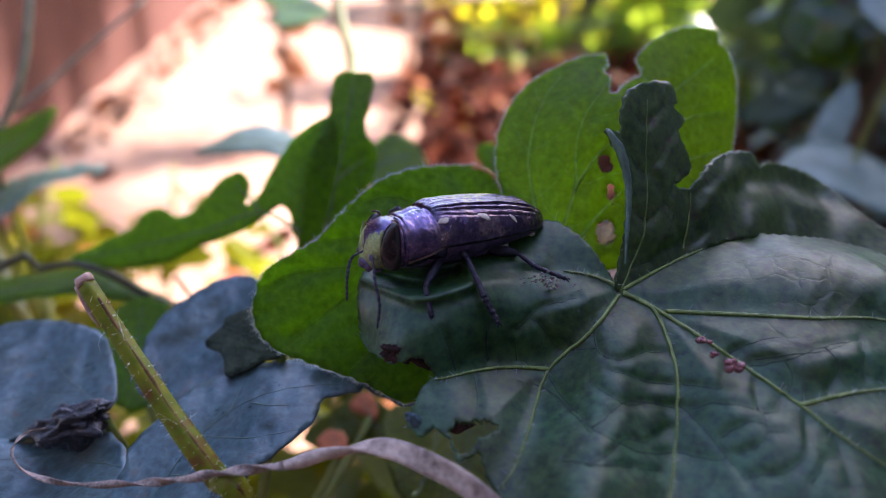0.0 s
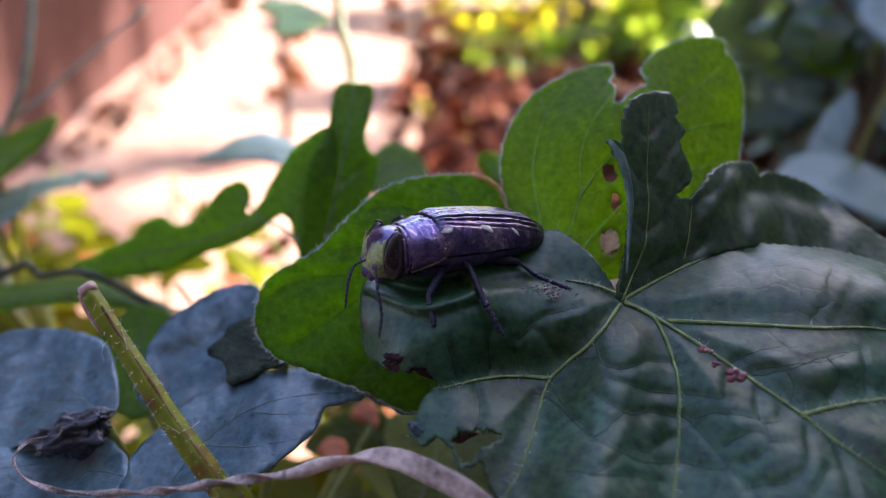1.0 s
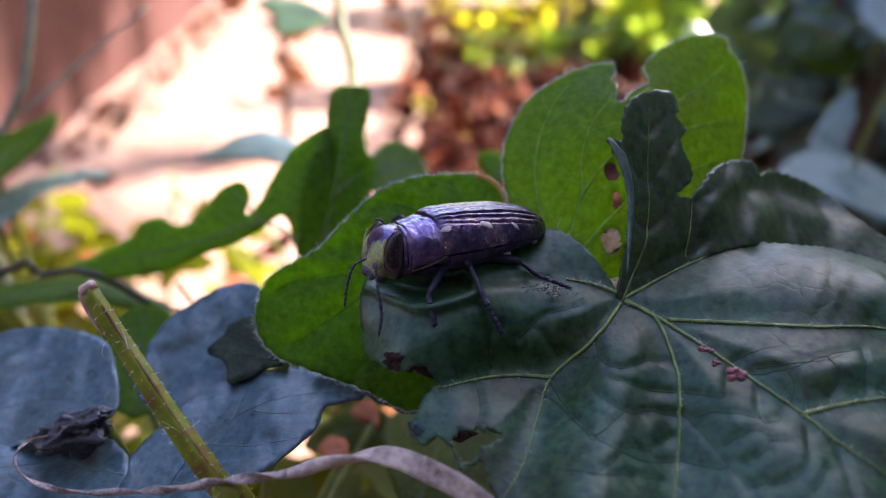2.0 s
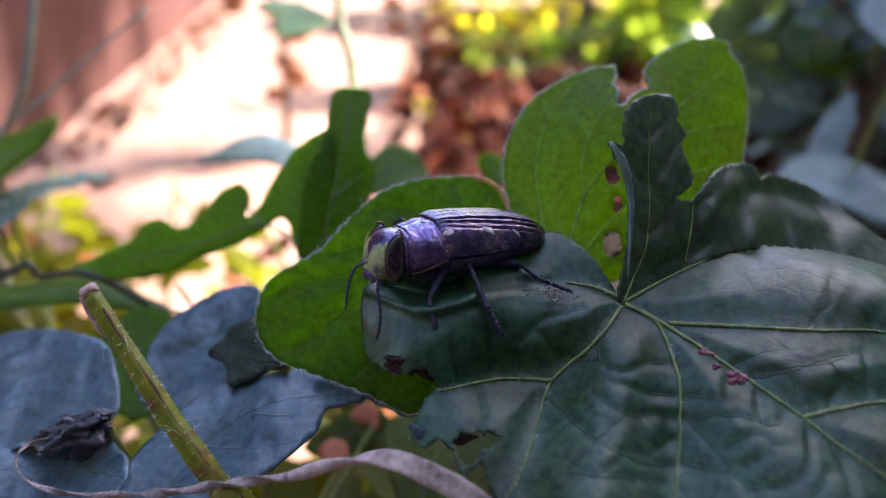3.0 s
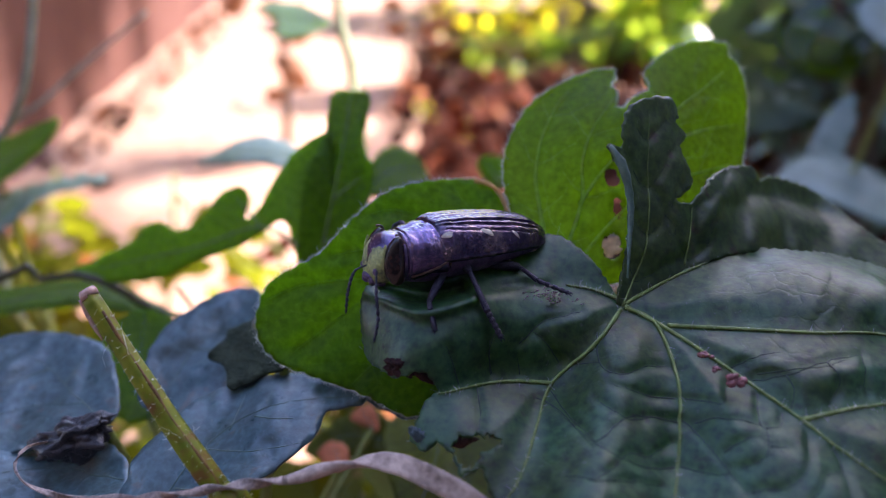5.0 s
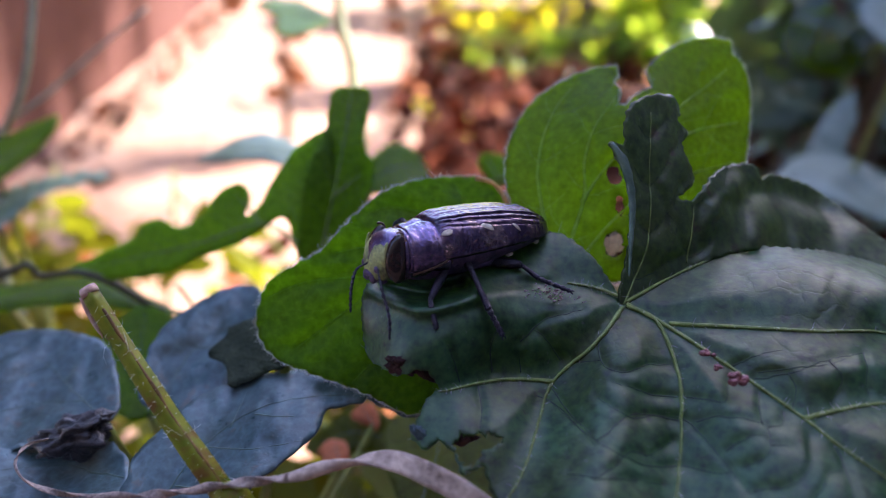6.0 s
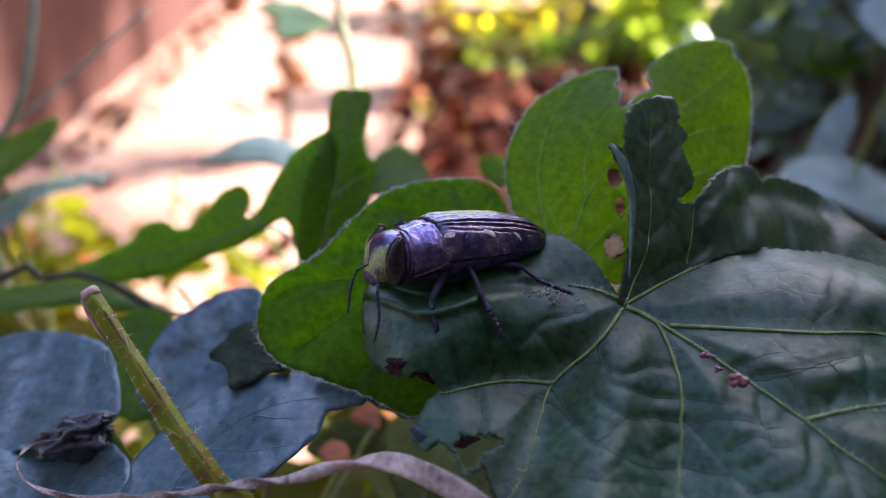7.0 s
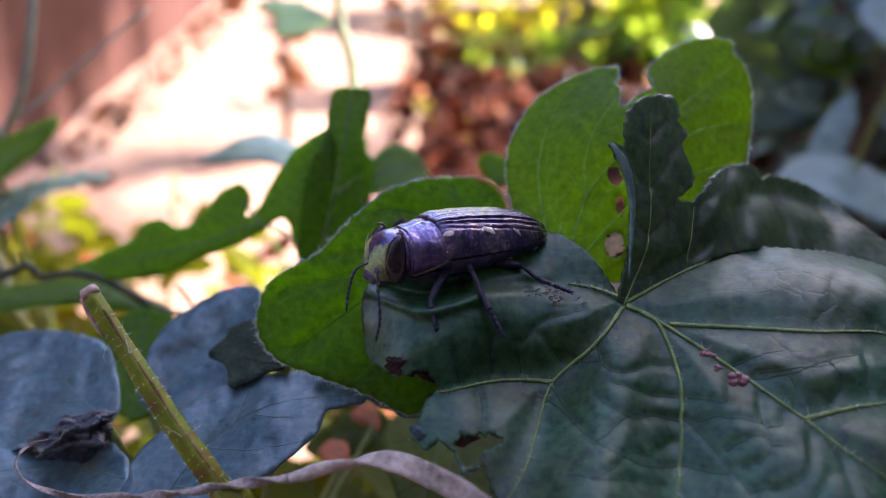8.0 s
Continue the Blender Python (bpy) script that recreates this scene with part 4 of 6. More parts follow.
# hidden leaf, added to keep backlight off the rounded leaf's lower part
leaf(host, base=(6.3, 93.3, 145.7),
    bend=[(0, 0, 0), (-23.4, -6.2, -7.5), (-11.2, -12.7, -7.5), (-16.8, 2, -4.5)],
    outline=[(-24.3, -6.3), (-21.3, -1.8), (-14.5, 1.6), (-5, 2.5), (0.8, 0), (-0.9, -6.2), (-5.8, -10.8), (-7.2, -12.9), (-11.2, -13.2), (-17.3, -10.4), (-21.1, -8.3)],
    veins=[[(0, 0), (-8.2, -4.4), (-17.3, -8.5)]], material=M_BLUE, vein_material=M_VEIN, step=1.0, seed=19, label="hidden blue-green leaf added to block light behind the rounded one", stalk=[(16, 100, 140), (22, 100, 90), (24, 100, 0)])
bpy.context.view_layer.update()
edge = spline([(4.4, 100.4, 164.2), (6.7, 100, 163.7), (8.1, 99.2, 162.5), (8.8, 98.1, 161.3), (9.3, 97.1, 160.2)], 0.6)
v, f = tube(edge, 0.32 * (1 + 0.2 * np.sin(np.arange(len(edge)) * 2.3)), 7)
part("scorched_rim", mesh_of(np.array(v) * MM, f), M_TAN, round_leaf, "orange-brown dried leaf rim", m=round_leaf.matrix_world.inverted())

weed = thing("tall_weed", (-0.020, 0.16, 0), "upright weed with deeply lobed mid-green leaves", "plant")
arm_leaf = leaf(weed, base=(-25.4, 123.3, 142.6),
    bend=[(0, 0, 0), (-50.3, -4.8, 14), (-13.1, 11.4, 6), (-30.4, 5, 10), (2.1, 20.3, 0), (-28.4, -4.4, 9)],
    outline=[(-50.5, -4.7), (-43.4, -1.4), (-36.5, 1.7), (-34.7, 4.3), (-30.4, 5.5), (-27.3, 3.7), (-22.5, 5.5), (-18.5, 10.3), (-14.9, 12.2), (-12.4, 11.1), (-12.1, 8.1), (-12.8, 5.9), (-9.9, 7.5), (-7.1, 12.3), (-2.5, 18), (2.1, 20.8), (5.4, 21.2), (5.4, 14.4), (2.2, 2.1), (0, -3.1), (-2.3, 0), (-4.7, 5.5), (-12.8, 1.1), (-22.3, -2.2), (-28.3, -5.1), (-35.7, -6.3), (-43.2, -6.6)],
    veins=[[(0, 0), (-9.3, 4.3), (-22.4, 0.6), (-35.8, -2.2), (-47.1, -4.6)],
           [(-9.3, 4.3), (-14.9, 10.4)],
           [(0, 1), (1, 11.5), (3.2, 19.7)]], material=M_ARM, vein_material=M_VEIN, step=1.5, seed=11, label="long lobed leaf held out sideways", stalk=[(-22, 128, 130), (-20, 158, 40), (-20, 160, 0)])
upright_leaf = leaf(weed, base=(-22.5, 120.4, 141.1),
    bend=[(0, 0, 0), (4.9, 32.6, 6), (8.3, 22.7, 4), (-2.2, 13.7, -2), (5.4, 8.8, 2)],
    outline=[(1.9, 31.8), (5.4, 33), (8.6, 32.4), (8.2, 26.6), (7.4, 21.7), (9.6, 17.4), (7.4, 8.9), (3.9, 2.6), (0.5, -1.5), (-3.3, 0), (-2.8, 8.6), (-2.1, 16.8), (0.9, 23.8)],
    veins=[[(0, 0), (2.5, 11.8), (4.3, 22.4), (5.1, 32.1)],
           [(2.5, 11.8), (7.4, 16.2)]], material=M_ARM, vein_material=M_VEIN, step=1.5, seed=12, label="dark upright leaf with square tip", stalk=[(-21, 124, 130), (-20, 158, 40), (-20, 160, 0)])
leaf(weed, base=(-23, 125.6, 138),
    bend=[(0, 0, 0), (2.4, 25.6, 6), (7.6, 18.7, 4), (-3, 14.9, -1)],
    outline=[(-2.7, 18.3), (0, 25.2), (3.6, 27.1), (6.8, 25.8), (8, 18.7), (7.5, 9.8), (3.9, 3.2), (0, -0.9), (-4, 0.9), (-3.2, 9.6)],
    veins=[[(0, 0), (2.6, 12.9), (4, 25.7)]], material=M_ARM, vein_material=M_VEIN, step=1.5, seed=18, label="shaded leaf behind the upright one", stalk=[(-21, 130, 130), (-20, 158, 40), (-20, 160, 0)])
leaf(weed, base=(-40.5, 191.7, 137.8),
    bend=[(0, 0, 0), (-28.5, -0.5, 5), (-16, 6.1, 8), (-5, -2.1, -5)],
    outline=[(-28.5, -0.5), (-22.6, 2.7), (-17.8, 6.2), (-10, 7.8), (-3.8, 5.6), (1, 2.7), (2.1, -2.2), (-1.8, -3.2), (-8.1, -1.6), (-17.7, -1.8)],
    veins=[[(0.8, -0.3), (-12.6, 2), (-27.6, -0.4)]], material=M_DUSTY, vein_material=M_VEIN, step=1.8, seed=13, stalk=[(-36, 190, 120), (-22, 165, 40), (-20, 160, 0)])
leaf(weed, base=(-17.5, 160.2, 141.3),
    bend=[(0, 0, 0), (6, 10, 8), (13.5, 3.2, 6), (6.6, -1.5, -2)],
    outline=[(-1.7, -1.4), (0.2, 5.7), (4.6, 10.5), (10.7, 8.6), (13.9, 3.2), (11.9, -0.4), (5.4, -2)],
    veins=[[(-0.6, -0.7), (6.3, 4.3), (12.9, 4.6)]], material=M_ARM, vein_material=M_VEIN, step=1.8, seed=14, stalk=[(-18, 160, 120), (-20, 160, 0)])
leaf(weed, base=(11.8, 151.4, 146.1),
    bend=[(0, 0, 0), (-4.5, 4.5, 4), (1.2, 4.7, 0)],
    outline=[(-4.1, 4.9), (-1.1, 5.6), (1.6, 4.1), (1.9, -1.6), (-1.2, -1.4), (-3.8, 1.9)],
    veins=[[(0.6, -0.9), (-2.3, 4.3)]], material=M_ARM, vein_material=M_VEIN, step=1.5, seed=15, stalk=[(8, 152, 120), (-15, 160, 20), (-20, 160, 0)])
leaf(weed, base=(-35.2, 240.5, 166.9),
    bend=[(0, 0, 0), (-25.3, 7.3, 8), (-16.2, 10.2, 13), (-13.8, -6, -7)],
    outline=[(-25.3, 7.3), (-18.1, 10.4), (-10.2, 8.4), (0, 0), (-3.6, -5), (-11.4, -8.4), (-17.1, -5), (-17.1, 0.1)],
    veins=[[(0, 0), (-12.5, 2.5), (-24.3, 6.7)]], material=M_BUSH, vein_material=M_VEIN, step=1.8, seed=16)
v, f = tube(spline([(-34.8, 254.9, 178.8), (-33.9, 249.7, 172.3), (-31.6, 238.9, 163.3), (-28.1, 229.1, 156.4), (-26.5, 218.7, 148.4), (-22.1, 190.4, 135.1)] + [(-20, 160, 0)], 4), 1.7, 10)
part("stem", mesh_of((np.array(v) * MM - np.array(weed.location)), f), M_STEM, weed)

creeper = thing("creeping_plant", (-0.040, 0.100, 0), "low plant with dusty blue-green leaves", "plant")
foot = [(-40, 100, 60), (-40, 100, 0)]
for key, seed in (("a", 21), ("b", 22), ("c", 23), ("d", 24), ("e", 25), ("f", 26), ("g", 27), ("h", 28), ("i", 29), ("j", 30)):
    mat = M_BLUE
    if key == "a":
        spec = dict(base=(-47.2, 81.9, 134.3),
    bend=[(0, 0, 0), (-23.7, 10.6, 16), (-14.8, 11.4, 18), (-20.1, -2.9, 2), (-2.9, 7, 10)],
    outline=[(-28.8, 7.4), (-25.3, 10.3), (-20.9, 11.5), (-14.8, 11.5), (-8.1, 10.3), (-3.4, 7.7), (-0.4, 4.4), (0.6, 1.2), (-2.5, -0.5), (-9.4, -2.5), (-21, -3.8)],
    veins=[[(-0.2, 0.3), (-10.2, 4.6), (-21.5, 9.7)],
           [(-5.6, 2.5), (-12.9, 1.8), (-20.7, 0.3)],
           [(-10.2, 4.6), (-8.8, 8.2)],
           [(-14.2, 6.3), (-20, 4.4)]])
    elif key == "b":
        spec = dict(base=(-41.9, 74.3, 132.2),
    bend=[(0, 0, 0), (-24.1, 2, 6), (-12.1, 2.6, 10), (-9.2, -4.4, -4)],
    outline=[(-25.6, 2.1), (-15.9, 1.8), (-9.7, 2.9), (-2.2, 2.2), (1.2, -0.4), (2.7, -3.3), (-8.2, -5.1), (-19, -4.3)],
    veins=[[(0, 0), (-11.1, 0), (-20.7, -0.2)]])
    elif key == "c":
        spec = dict(base=(-37.4, 65.8, 132.9),
    bend=[(0, 0, 0), (1, 9, 10), (8.6, 14.5, 15), (26.4, 13.7, 11), (21.4, 9.5, 5), (14, 4, -2), (14.8, 12.2, 9)],
    outline=[(-2.9, 0.6), (-3.1, 3.7), (-2.8, 6.1), (0.1, 9.1), (2.8, 12.1), (8.7, 14.4), (15, 15.9), (19.9, 15.6), (26.4, 14.2), (26.6, 12.7), (22, 11.8), (21.1, 9.5), (17.3, 6.8), (13.9, 4.4), (12.7, 1.9), (6.2, -0.5)],
    veins=[[(1.6, 0.2), (6.3, 7.3), (14, 12.2), (24.9, 13.5)],
           [(6.3, 7.3), (13.3, 7.9), (19.5, 8.8)],
           [(9.4, 9.4), (10.2, 13.1)],
           [(4, 3.4), (10.2, 4.2)],
           [(12.7, 11.3), (18.1, 11.2)]])
    elif key == "d":
        spec = dict(base=(-41.8, 86.5, 134.7),
    bend=[(0, 0, 0), (-2.2, 9.9, 10), (12, 16, 12), (15.8, 6.2, 2), (4.5, 7.3, 6)],
    outline=[(-3, 0.6), (-3.5, 5.6), (-2.2, 9.9), (1.5, 13.2), (6.6, 16), (12, 16.2), (13.6, 12.3), (15.6, 7.7), (14.1, 2.6), (9.5, 0.4), (3.1, -1.2)],
    veins=[[(0, 0), (3.6, 7.3), (10.9, 14.7)],
           [(3.6, 7.3), (10.9, 7.5)]])
    elif key == "e":
        spec, mat = dict(base=(-22, 84.7, 142.7),
    bend=[(0, 0, 0), (-11.6, 0.8, 5), (-6.8, 5.4, 8), (-7.3, -2.9, 1)],
    outline=[(-12.2, 0.8), (-10.4, 3), (-10, 4.2), (-8, 5), (-5.3, 6.1), (-3.8, 3.3), (0.4, 0.4), (-2.4, -1), (-7.4, -3), (-9, -0.7)],
    veins=[[(0, 0), (-10.8, 0.8)]]), M_DEADGREEN
    elif key == "f":
        spec, mat = dict(base=(-15.5, 110.6, 105.9),
    bend=[(0, 0, 0), (-9.4, 2, 5), (-0.9, 6.3, 8), (6.4, 3.2, 0)],
    outline=[(-11.7, -0.7), (-9.5, 2.1), (-6.4, 4.2), (-0.9, 6.6), (6.3, 5), (7.1, 2.9), (4.4, 0.8), (-1.1, -0.1), (-7.6, -1.4)],
    veins=[[(5.4, 2.3), (-2.6, 2.3), (-10.1, -0.2)]]), M_YELLOW
    elif key == "g":
        spec, mat = dict(base=(-50.2, 101.2, 121.2),
    bend=[(0, 0, 0), (-13.5, 13.7, 15), (0.1, 15, 13), (-3.8, 6.5, 7)],
    outline=[(-13.9, 11.8), (-11.4, 15.8), (-5.4, 17.1), (0.8, 14.5), (3.1, 8.5), (1.9, 3.3), (-0.9, -0.4), (-6.8, 0.5), (-10.5, 5.4)],
    veins=[[(0, 0), (-4.2, 7.4), (-7.3, 15.8)]]), M_ARM
    elif key == "h":
        spec, mat = dict(base=(-4, 89.4, 112.5),
    bend=[(0, 0, 0), (-6.1, 9.4, 22), (11.6, 9.7, 12), (3.6, 5.2, 7)],
    outline=[(-7, 7.9), (-2.8, 10.2), (4.6, 10.2), (13.5, 9.9), (13.7, 5), (10.6, 0.9), (0.1, -1.6), (-5.1, 2.2)],
    veins=[[(0, 0), (2.6, 5.1), (3.6, 9.8)]]), M_YELLOW
    elif key == "i":
        spec, mat = dict(base=(-18.6, 103, 108.5),
    bend=[(0, 0, 0), (-5.1, 2.4, 6), (0.2, 3, 6)],
    outline=[(-4.6, 1.8), (-3.1, 3.1), (-0.2, 2.9), (1.4, 1.6), (0.4, 0), (-2.7, 0.2)],
    veins=[[(0, 0), (-1.8, 2.6)]]), M_RUSTY
    else:
        spec, mat = dict(base=(-13.1, 110.8, 111.1),
    bend=[(0, 0, 0), (-4.2, 2.8, 4), (-0.4, 3.4, 4)],
    outline=[(-4.6, 1.5), (-3.5, 3.1), (-1, 3.7), (0.6, 2.1), (0.5, -0.4), (-2.2, 0.6)],
    veins=[[(0, 0), (-2.5, 2.9)]]), M_RUSTY
    leaf(creeper, **spec, material=mat, vein_material=M_VEIN_DIM if mat is not M_DEADGREEN else M_DEADGREEN, step=0.8, wave=2.0, quilt=0.8, pillow=2.0, fine_wave=0.35, seed=seed, stalk=foot, vein_r=0.10, twig_tubes=False,
         label={"e": "withered dark crumpled leaf", "f": "yellowing leaf low in the plant", "g": "shaded green leaf behind the stem", "h": "yellowing leaf low in the plant", "i": "small orange-brown dying leaf", "j": "small orange-brown dying leaf"}.get(key, "dusty blue-green leaf with faint veins"))

side = thing("side_weed", (-0.120, 0.200, 0), "narrow-leaved weed with grey-green blades", "plant")
sfoot = [(-120, 195, 60), (-120, 200, 0)]
leaf(side, base=(-115.6, 180.9, 138.3),
    bend=[(0, 0, 0), (10.8, 14.9, 10), (1.6, 10.3, 10), (8.7, 0, 0)],
    outline=[(-7.1, 3.5), (-4, 8.6), (2.5, 12), (10.7, 15.1), (11.4, 9.7), (6.7, 1.6), (3.3, -3.5), (-1, -6.2)],
    veins=[[(-2.2, -1.6), (10.2, 14.1)]], material=M_ARM, vein_material=M_VEIN, step=1.8, seed=31, stalk=sfoot)
leaf(side, base=(-112.6, 170.1, 127.1),
    bend=[(0, 0, 0), (20.8, 14, 15), (4.4, 10.8, 10), (11.1, 8, 3)],
    outline=[(-14.1, 8.2), (-7, 9.3), (3.4, 11.7), (12.1, 13.7), (20.4, 14.5), (22.7, 12.4), (16.1, 10.4), (11.3, 7.9), (7.7, 3.3), (4.9, -0.4), (-1.4, -4.3)],
    veins=[[(-4, 0.1), (7.3, 8.1), (21.1, 13.4)]], material=M_DUSTY, vein_material=M_VEIN, step=1.2, seed=32, stalk=sfoot, ragged=0.9, wave=1.6, fine_wave=0.8)
leaf(side, base=(-97.4, 140.9, 123.6),
    bend=[(0, 0, 0), (17.2, 2.9, 5), (42.9, -4, -10), (24.5, -1.7, -10)],
    outline=[(-4, 0), (6.6, 1.7), (16.8, 3.1), (29.9, 0.7), (43.4, -4), (35.3, -3.3), (24.5, -1.7), (14.4, -2.2), (4.4, -3.7)],
    veins=[[(1.6, -2), (21.2, 0.4), (42.9, -4)]], material=M_ARM, vein_material=M_VEIN, step=1.8, seed=33, stalk=sfoot)
for line in ([(-110.7, 213.7, 185.1), (-111.7, 205.9, 168.4), (-114, 199.5, 154.5), (-120.2, 193.6, 142), (-126.1, 183.7, 132.6)],
             [(-86.3, 224.2, 172), (-102, 212.7, 159.2), (-110.6, 203.5, 151.2), (-120.2, 194.6, 144.1), (-126.1, 185.6, 136.7)]):
    v, f = tube(spline(line + [(-120, 200, 0)], 4), 1.5 if line[0][0] < -100 else 0.9, 8, 0.5)
    part("blade", mesh_of(np.array(v) * MM - np.array(side.location), f), M_GREY, side)

def trailing_stem():
    """A thin dark runner that sags between the weeds and roots at both ends."""
    line = spline([(-165, 150, -3), (-150, 138, 90)] + [(-89.1, 132.0, 132.0), (-81.2, 132.0, 131.8), (-73.1, 132.0, 132.8), (-66.2, 132.0, 130.0), (-59.6, 132.0, 125.0), (-52.9, 132.0, 123.1), (-44.6, 132.0, 124.2)] + [(-25, 150, 90), (-15, 158, -3)], 3)
    ob = thing("trailing_stem", Vector((-0.165, 0.150, 0)), "thin dark brown-green runner between the weeds", "stem")
    v, f = tube(line, 0.75 + 0.12 * np.sin(np.arange(len(line)) * 0.7), 9)
    part("runner", mesh_of(np.array(v) * MM - np.array(ob.location), f), M_RUNNER, ob)
    for i, d in ((int(len(line) * 0.45), (6, 4, 5)), (int(len(line) * 0.6), (-5, 3, 6))):
        q = line[i]
        v, f = tube(spline([q, q + 0.6 * np.array(d), q + np.array(d) + np.array((1, 0, -2))], 0.8), 0.4, 7)
        part("shoot", mesh_of(np.array(v) * MM - np.array(ob.location), f), M_RUNNER, ob)


trailing_stem()

right = thing("broad_leaved_plant", (0.130, 0.240, 0), "shaded plant with broad bluish leaves", "plant")
rfoot = [(130, 238, 60), (130, 240, 0)]
leaf(right, base=(145, 203.2, 112.9),
    bend=[(0, 0, 0), (-31.1, 14.6, 32.5), (-6.3, 25.9, 39), (-15.2, 9.6, 15.6)],
    outline=[(-32.3, 13.6), (-22.3, 23.4), (-12.8, 26.5), (-3.7, 24.8), (1, 15.5), (4.3, 3.6), (-1.4, -1.7), (-11.7, 1), (-22.4, 9.4)],
    veins=[[(0, 0), (-10.6, 15.8), (-28.4, 16.7)]], material=M_DUSTY, vein_material=M_VEIN_DIM, step=1.8, wave=2.0, fine_wave=0.3, seed=41, stalk=rfoot)
leaf(right, base=(139.1, 250.9, 112.3),
    bend=[(0, 0, 0), (18.7, 33.2, 23), (-2.4, 13.8, 11.5)],
    outline=[(-7.5, 2.4), (0.4, 16.2), (13.3, 29.5), (21.2, 34.4), (17.6, 22.9), (9.9, 11.1), (1.8, 0)],
    veins=[[(0, 0), (19.2, 31.8)]], material=M_DUSTY, vein_material=M_VEIN_DIM, step=1.8, wave=2.0, fine_wave=0.3, seed=42, stalk=rfoot)
leaf(right, base=(143.8, 233.9, 157.3),
    bend=[(0, 0, 0), (-0.9, 22.5, 20), (12.5, 32.1, 20)],
    outline=[(-4.8, 15.6), (0, 24.9), (9.8, 35.8), (18.5, 30.1), (6.3, 3.2), (-1.6, 2.6)],
    veins=[[(3.2, 1.6), (1.6, 21.7)]], material=M_DUSTY, vein_material=M_VEIN, step=1.8, seed=43, stalk=rfoot)
leaf(right, base=(178.3, 326.2, 130.6),
    bend=[(0, 0, 0), (-9.1, 30.4, 45.5), (15.8, 45.3, 39), (-12.3, 8.8, 15.6)],
    outline=[(0, 0), (-11.7, 5.8), (-13.9, 15.5), (-9.2, 32.2), (-1.2, 40.3), (10, 44.6), (17.7, 45.3), (18.1, 32.1), (12.3, 15)],
    veins=[[(0, 0), (1.1, 22.3), (-7.4, 32)]], material=M_ARM, vein_material=M_VEIN_DIM, step=1.8, wave=2.0, seed=44, stalk=rfoot)


# ---- cut stem ----
def cut_stem():
    rng = np.random.default_rng(51)
    line = spline([(-41.3, 75.7, 158.8), (-38.3, 73.4, 155), (-31, 67.5, 147.1), (-25.1, 63.1, 141.2), (-21.5, 62, 134.2)] + [(-22, 80, 60), (-20, 85, -3)], 1.2)
    foot = Vector((-0.020, 0.085, 0))
    ob = thing("cut_stem", foot, "hairy green stem cut off at its pink tip", "stem")
    rad = np.interp(np.arange(len(line)), [0, 6, 26, 60], [1.0, 1.08, 1.45, 1.7]) + 0.03 * np.sin(np.arange(len(line)) * 0.8)
    v, f = tube(line, rad, 24)
    v = np.array(v)
    ring = np.arange(len(v)) % 24
    axis = np.repeat(line, 24, axis=0)
    v = axis + (v - axis) * (1 + 0.06 * np.cos(ring / 24 * 2 * math.pi * 5))[:, None]
    part("stalk", mesh_of(v * MM - np.array(foot), f), M_STALK, ob)
    t = line[0] - line[1]
    t /= np.linalg.norm(t)
    v, f = tube([line[0] - 0.3 * t, line[0] + 0.35 * t, line[0] + 0.75 * t, line[0] + 0.95 * t], [1.06, 1.02, 0.85, 0.45], 20)
    v = [np.array(q) + 0.22 * np.array(noise.noise_vector(Vector(q) * 0.9)) for q in v]
    part("cut_end", mesh_of(np.array(v) * MM - np.array(foot), f), M_CUT, ob, "pinkish dried cut end")
    # a rusty ridge along the side, and skin peeled back from the cut
    n1 = min(44, len(line))
    aim = np.array((0.83, -0.76, 0.54)) / np.linalg.norm((0.83, -0.76, 0.54))
    side_line = np.array([line[i] + aim * rad[i] * 1.0 + 0.12 * np.array(noise.noise_vector(Vector(line[i]) * 0.5)) for i in range(2, n1)])
    v, f = tube(side_line, 0.20 + 0.06 * np.sin(np.arange(n1 - 2) * 0.9), 8)
    part("ridge", mesh_of(np.array(v) * MM - np.array(foot), f), M_RIDGE, ob, "rusty brown ridge along the stem")
    peel = [line[i] + np.array((-0.75, -0.45, -0.3)) * (rad[i] + 0.1 * i) for i in range(0, 5)]
    v, f = tube(spline(peel, 0.4), np.interp(np.linspace(0, 1, len(spline(peel, 0.4))), [0, 0.5, 1], [0.42, 0.34, 0.08]), 10, 0.45)
    v = [np.array(q) + 0.12 * np.array(noise.noise_vector(Vector(q) * 1.6)) for q in v]
    part("peeled_skin", mesh_of(np.array(v) * MM - np.array(foot), f), M_CUT, ob, "pale dried skin peeling at the cut")
    chunks = []
    for k in range(640):
        i = rng.integers(2, min(40, len(line) - 2))
        d = rng.normal(0, 1, 3)
        ax = line[i + 1] - line[i]
        d -= ax * (d @ ax) / (ax @ ax)
        d /= np.linalg.norm(d)
        p = line[i] + d * rad[i] * 0.98
        l = rng.uniform(0.12, 0.5) if k > 9 else rng.uniform(1.4, 2.3)
        bend = rng.normal(0, 0.55, 3) * l
        chunks.append(tube([p, p + d * l * 0.4 + 0.15 * bend, p + d * l * 0.7 + 0.5 * bend, p + d * l * 0.75 + bend], [0.024, 0.02, 0.015, 0.006], 4))
    v, f = join(chunks)
    tagged(part("stem_hairs", mesh_of(np.array(v) * MM - np.array(foot), f), M_HAIR, ob), kind="stuff")


cut_stem()


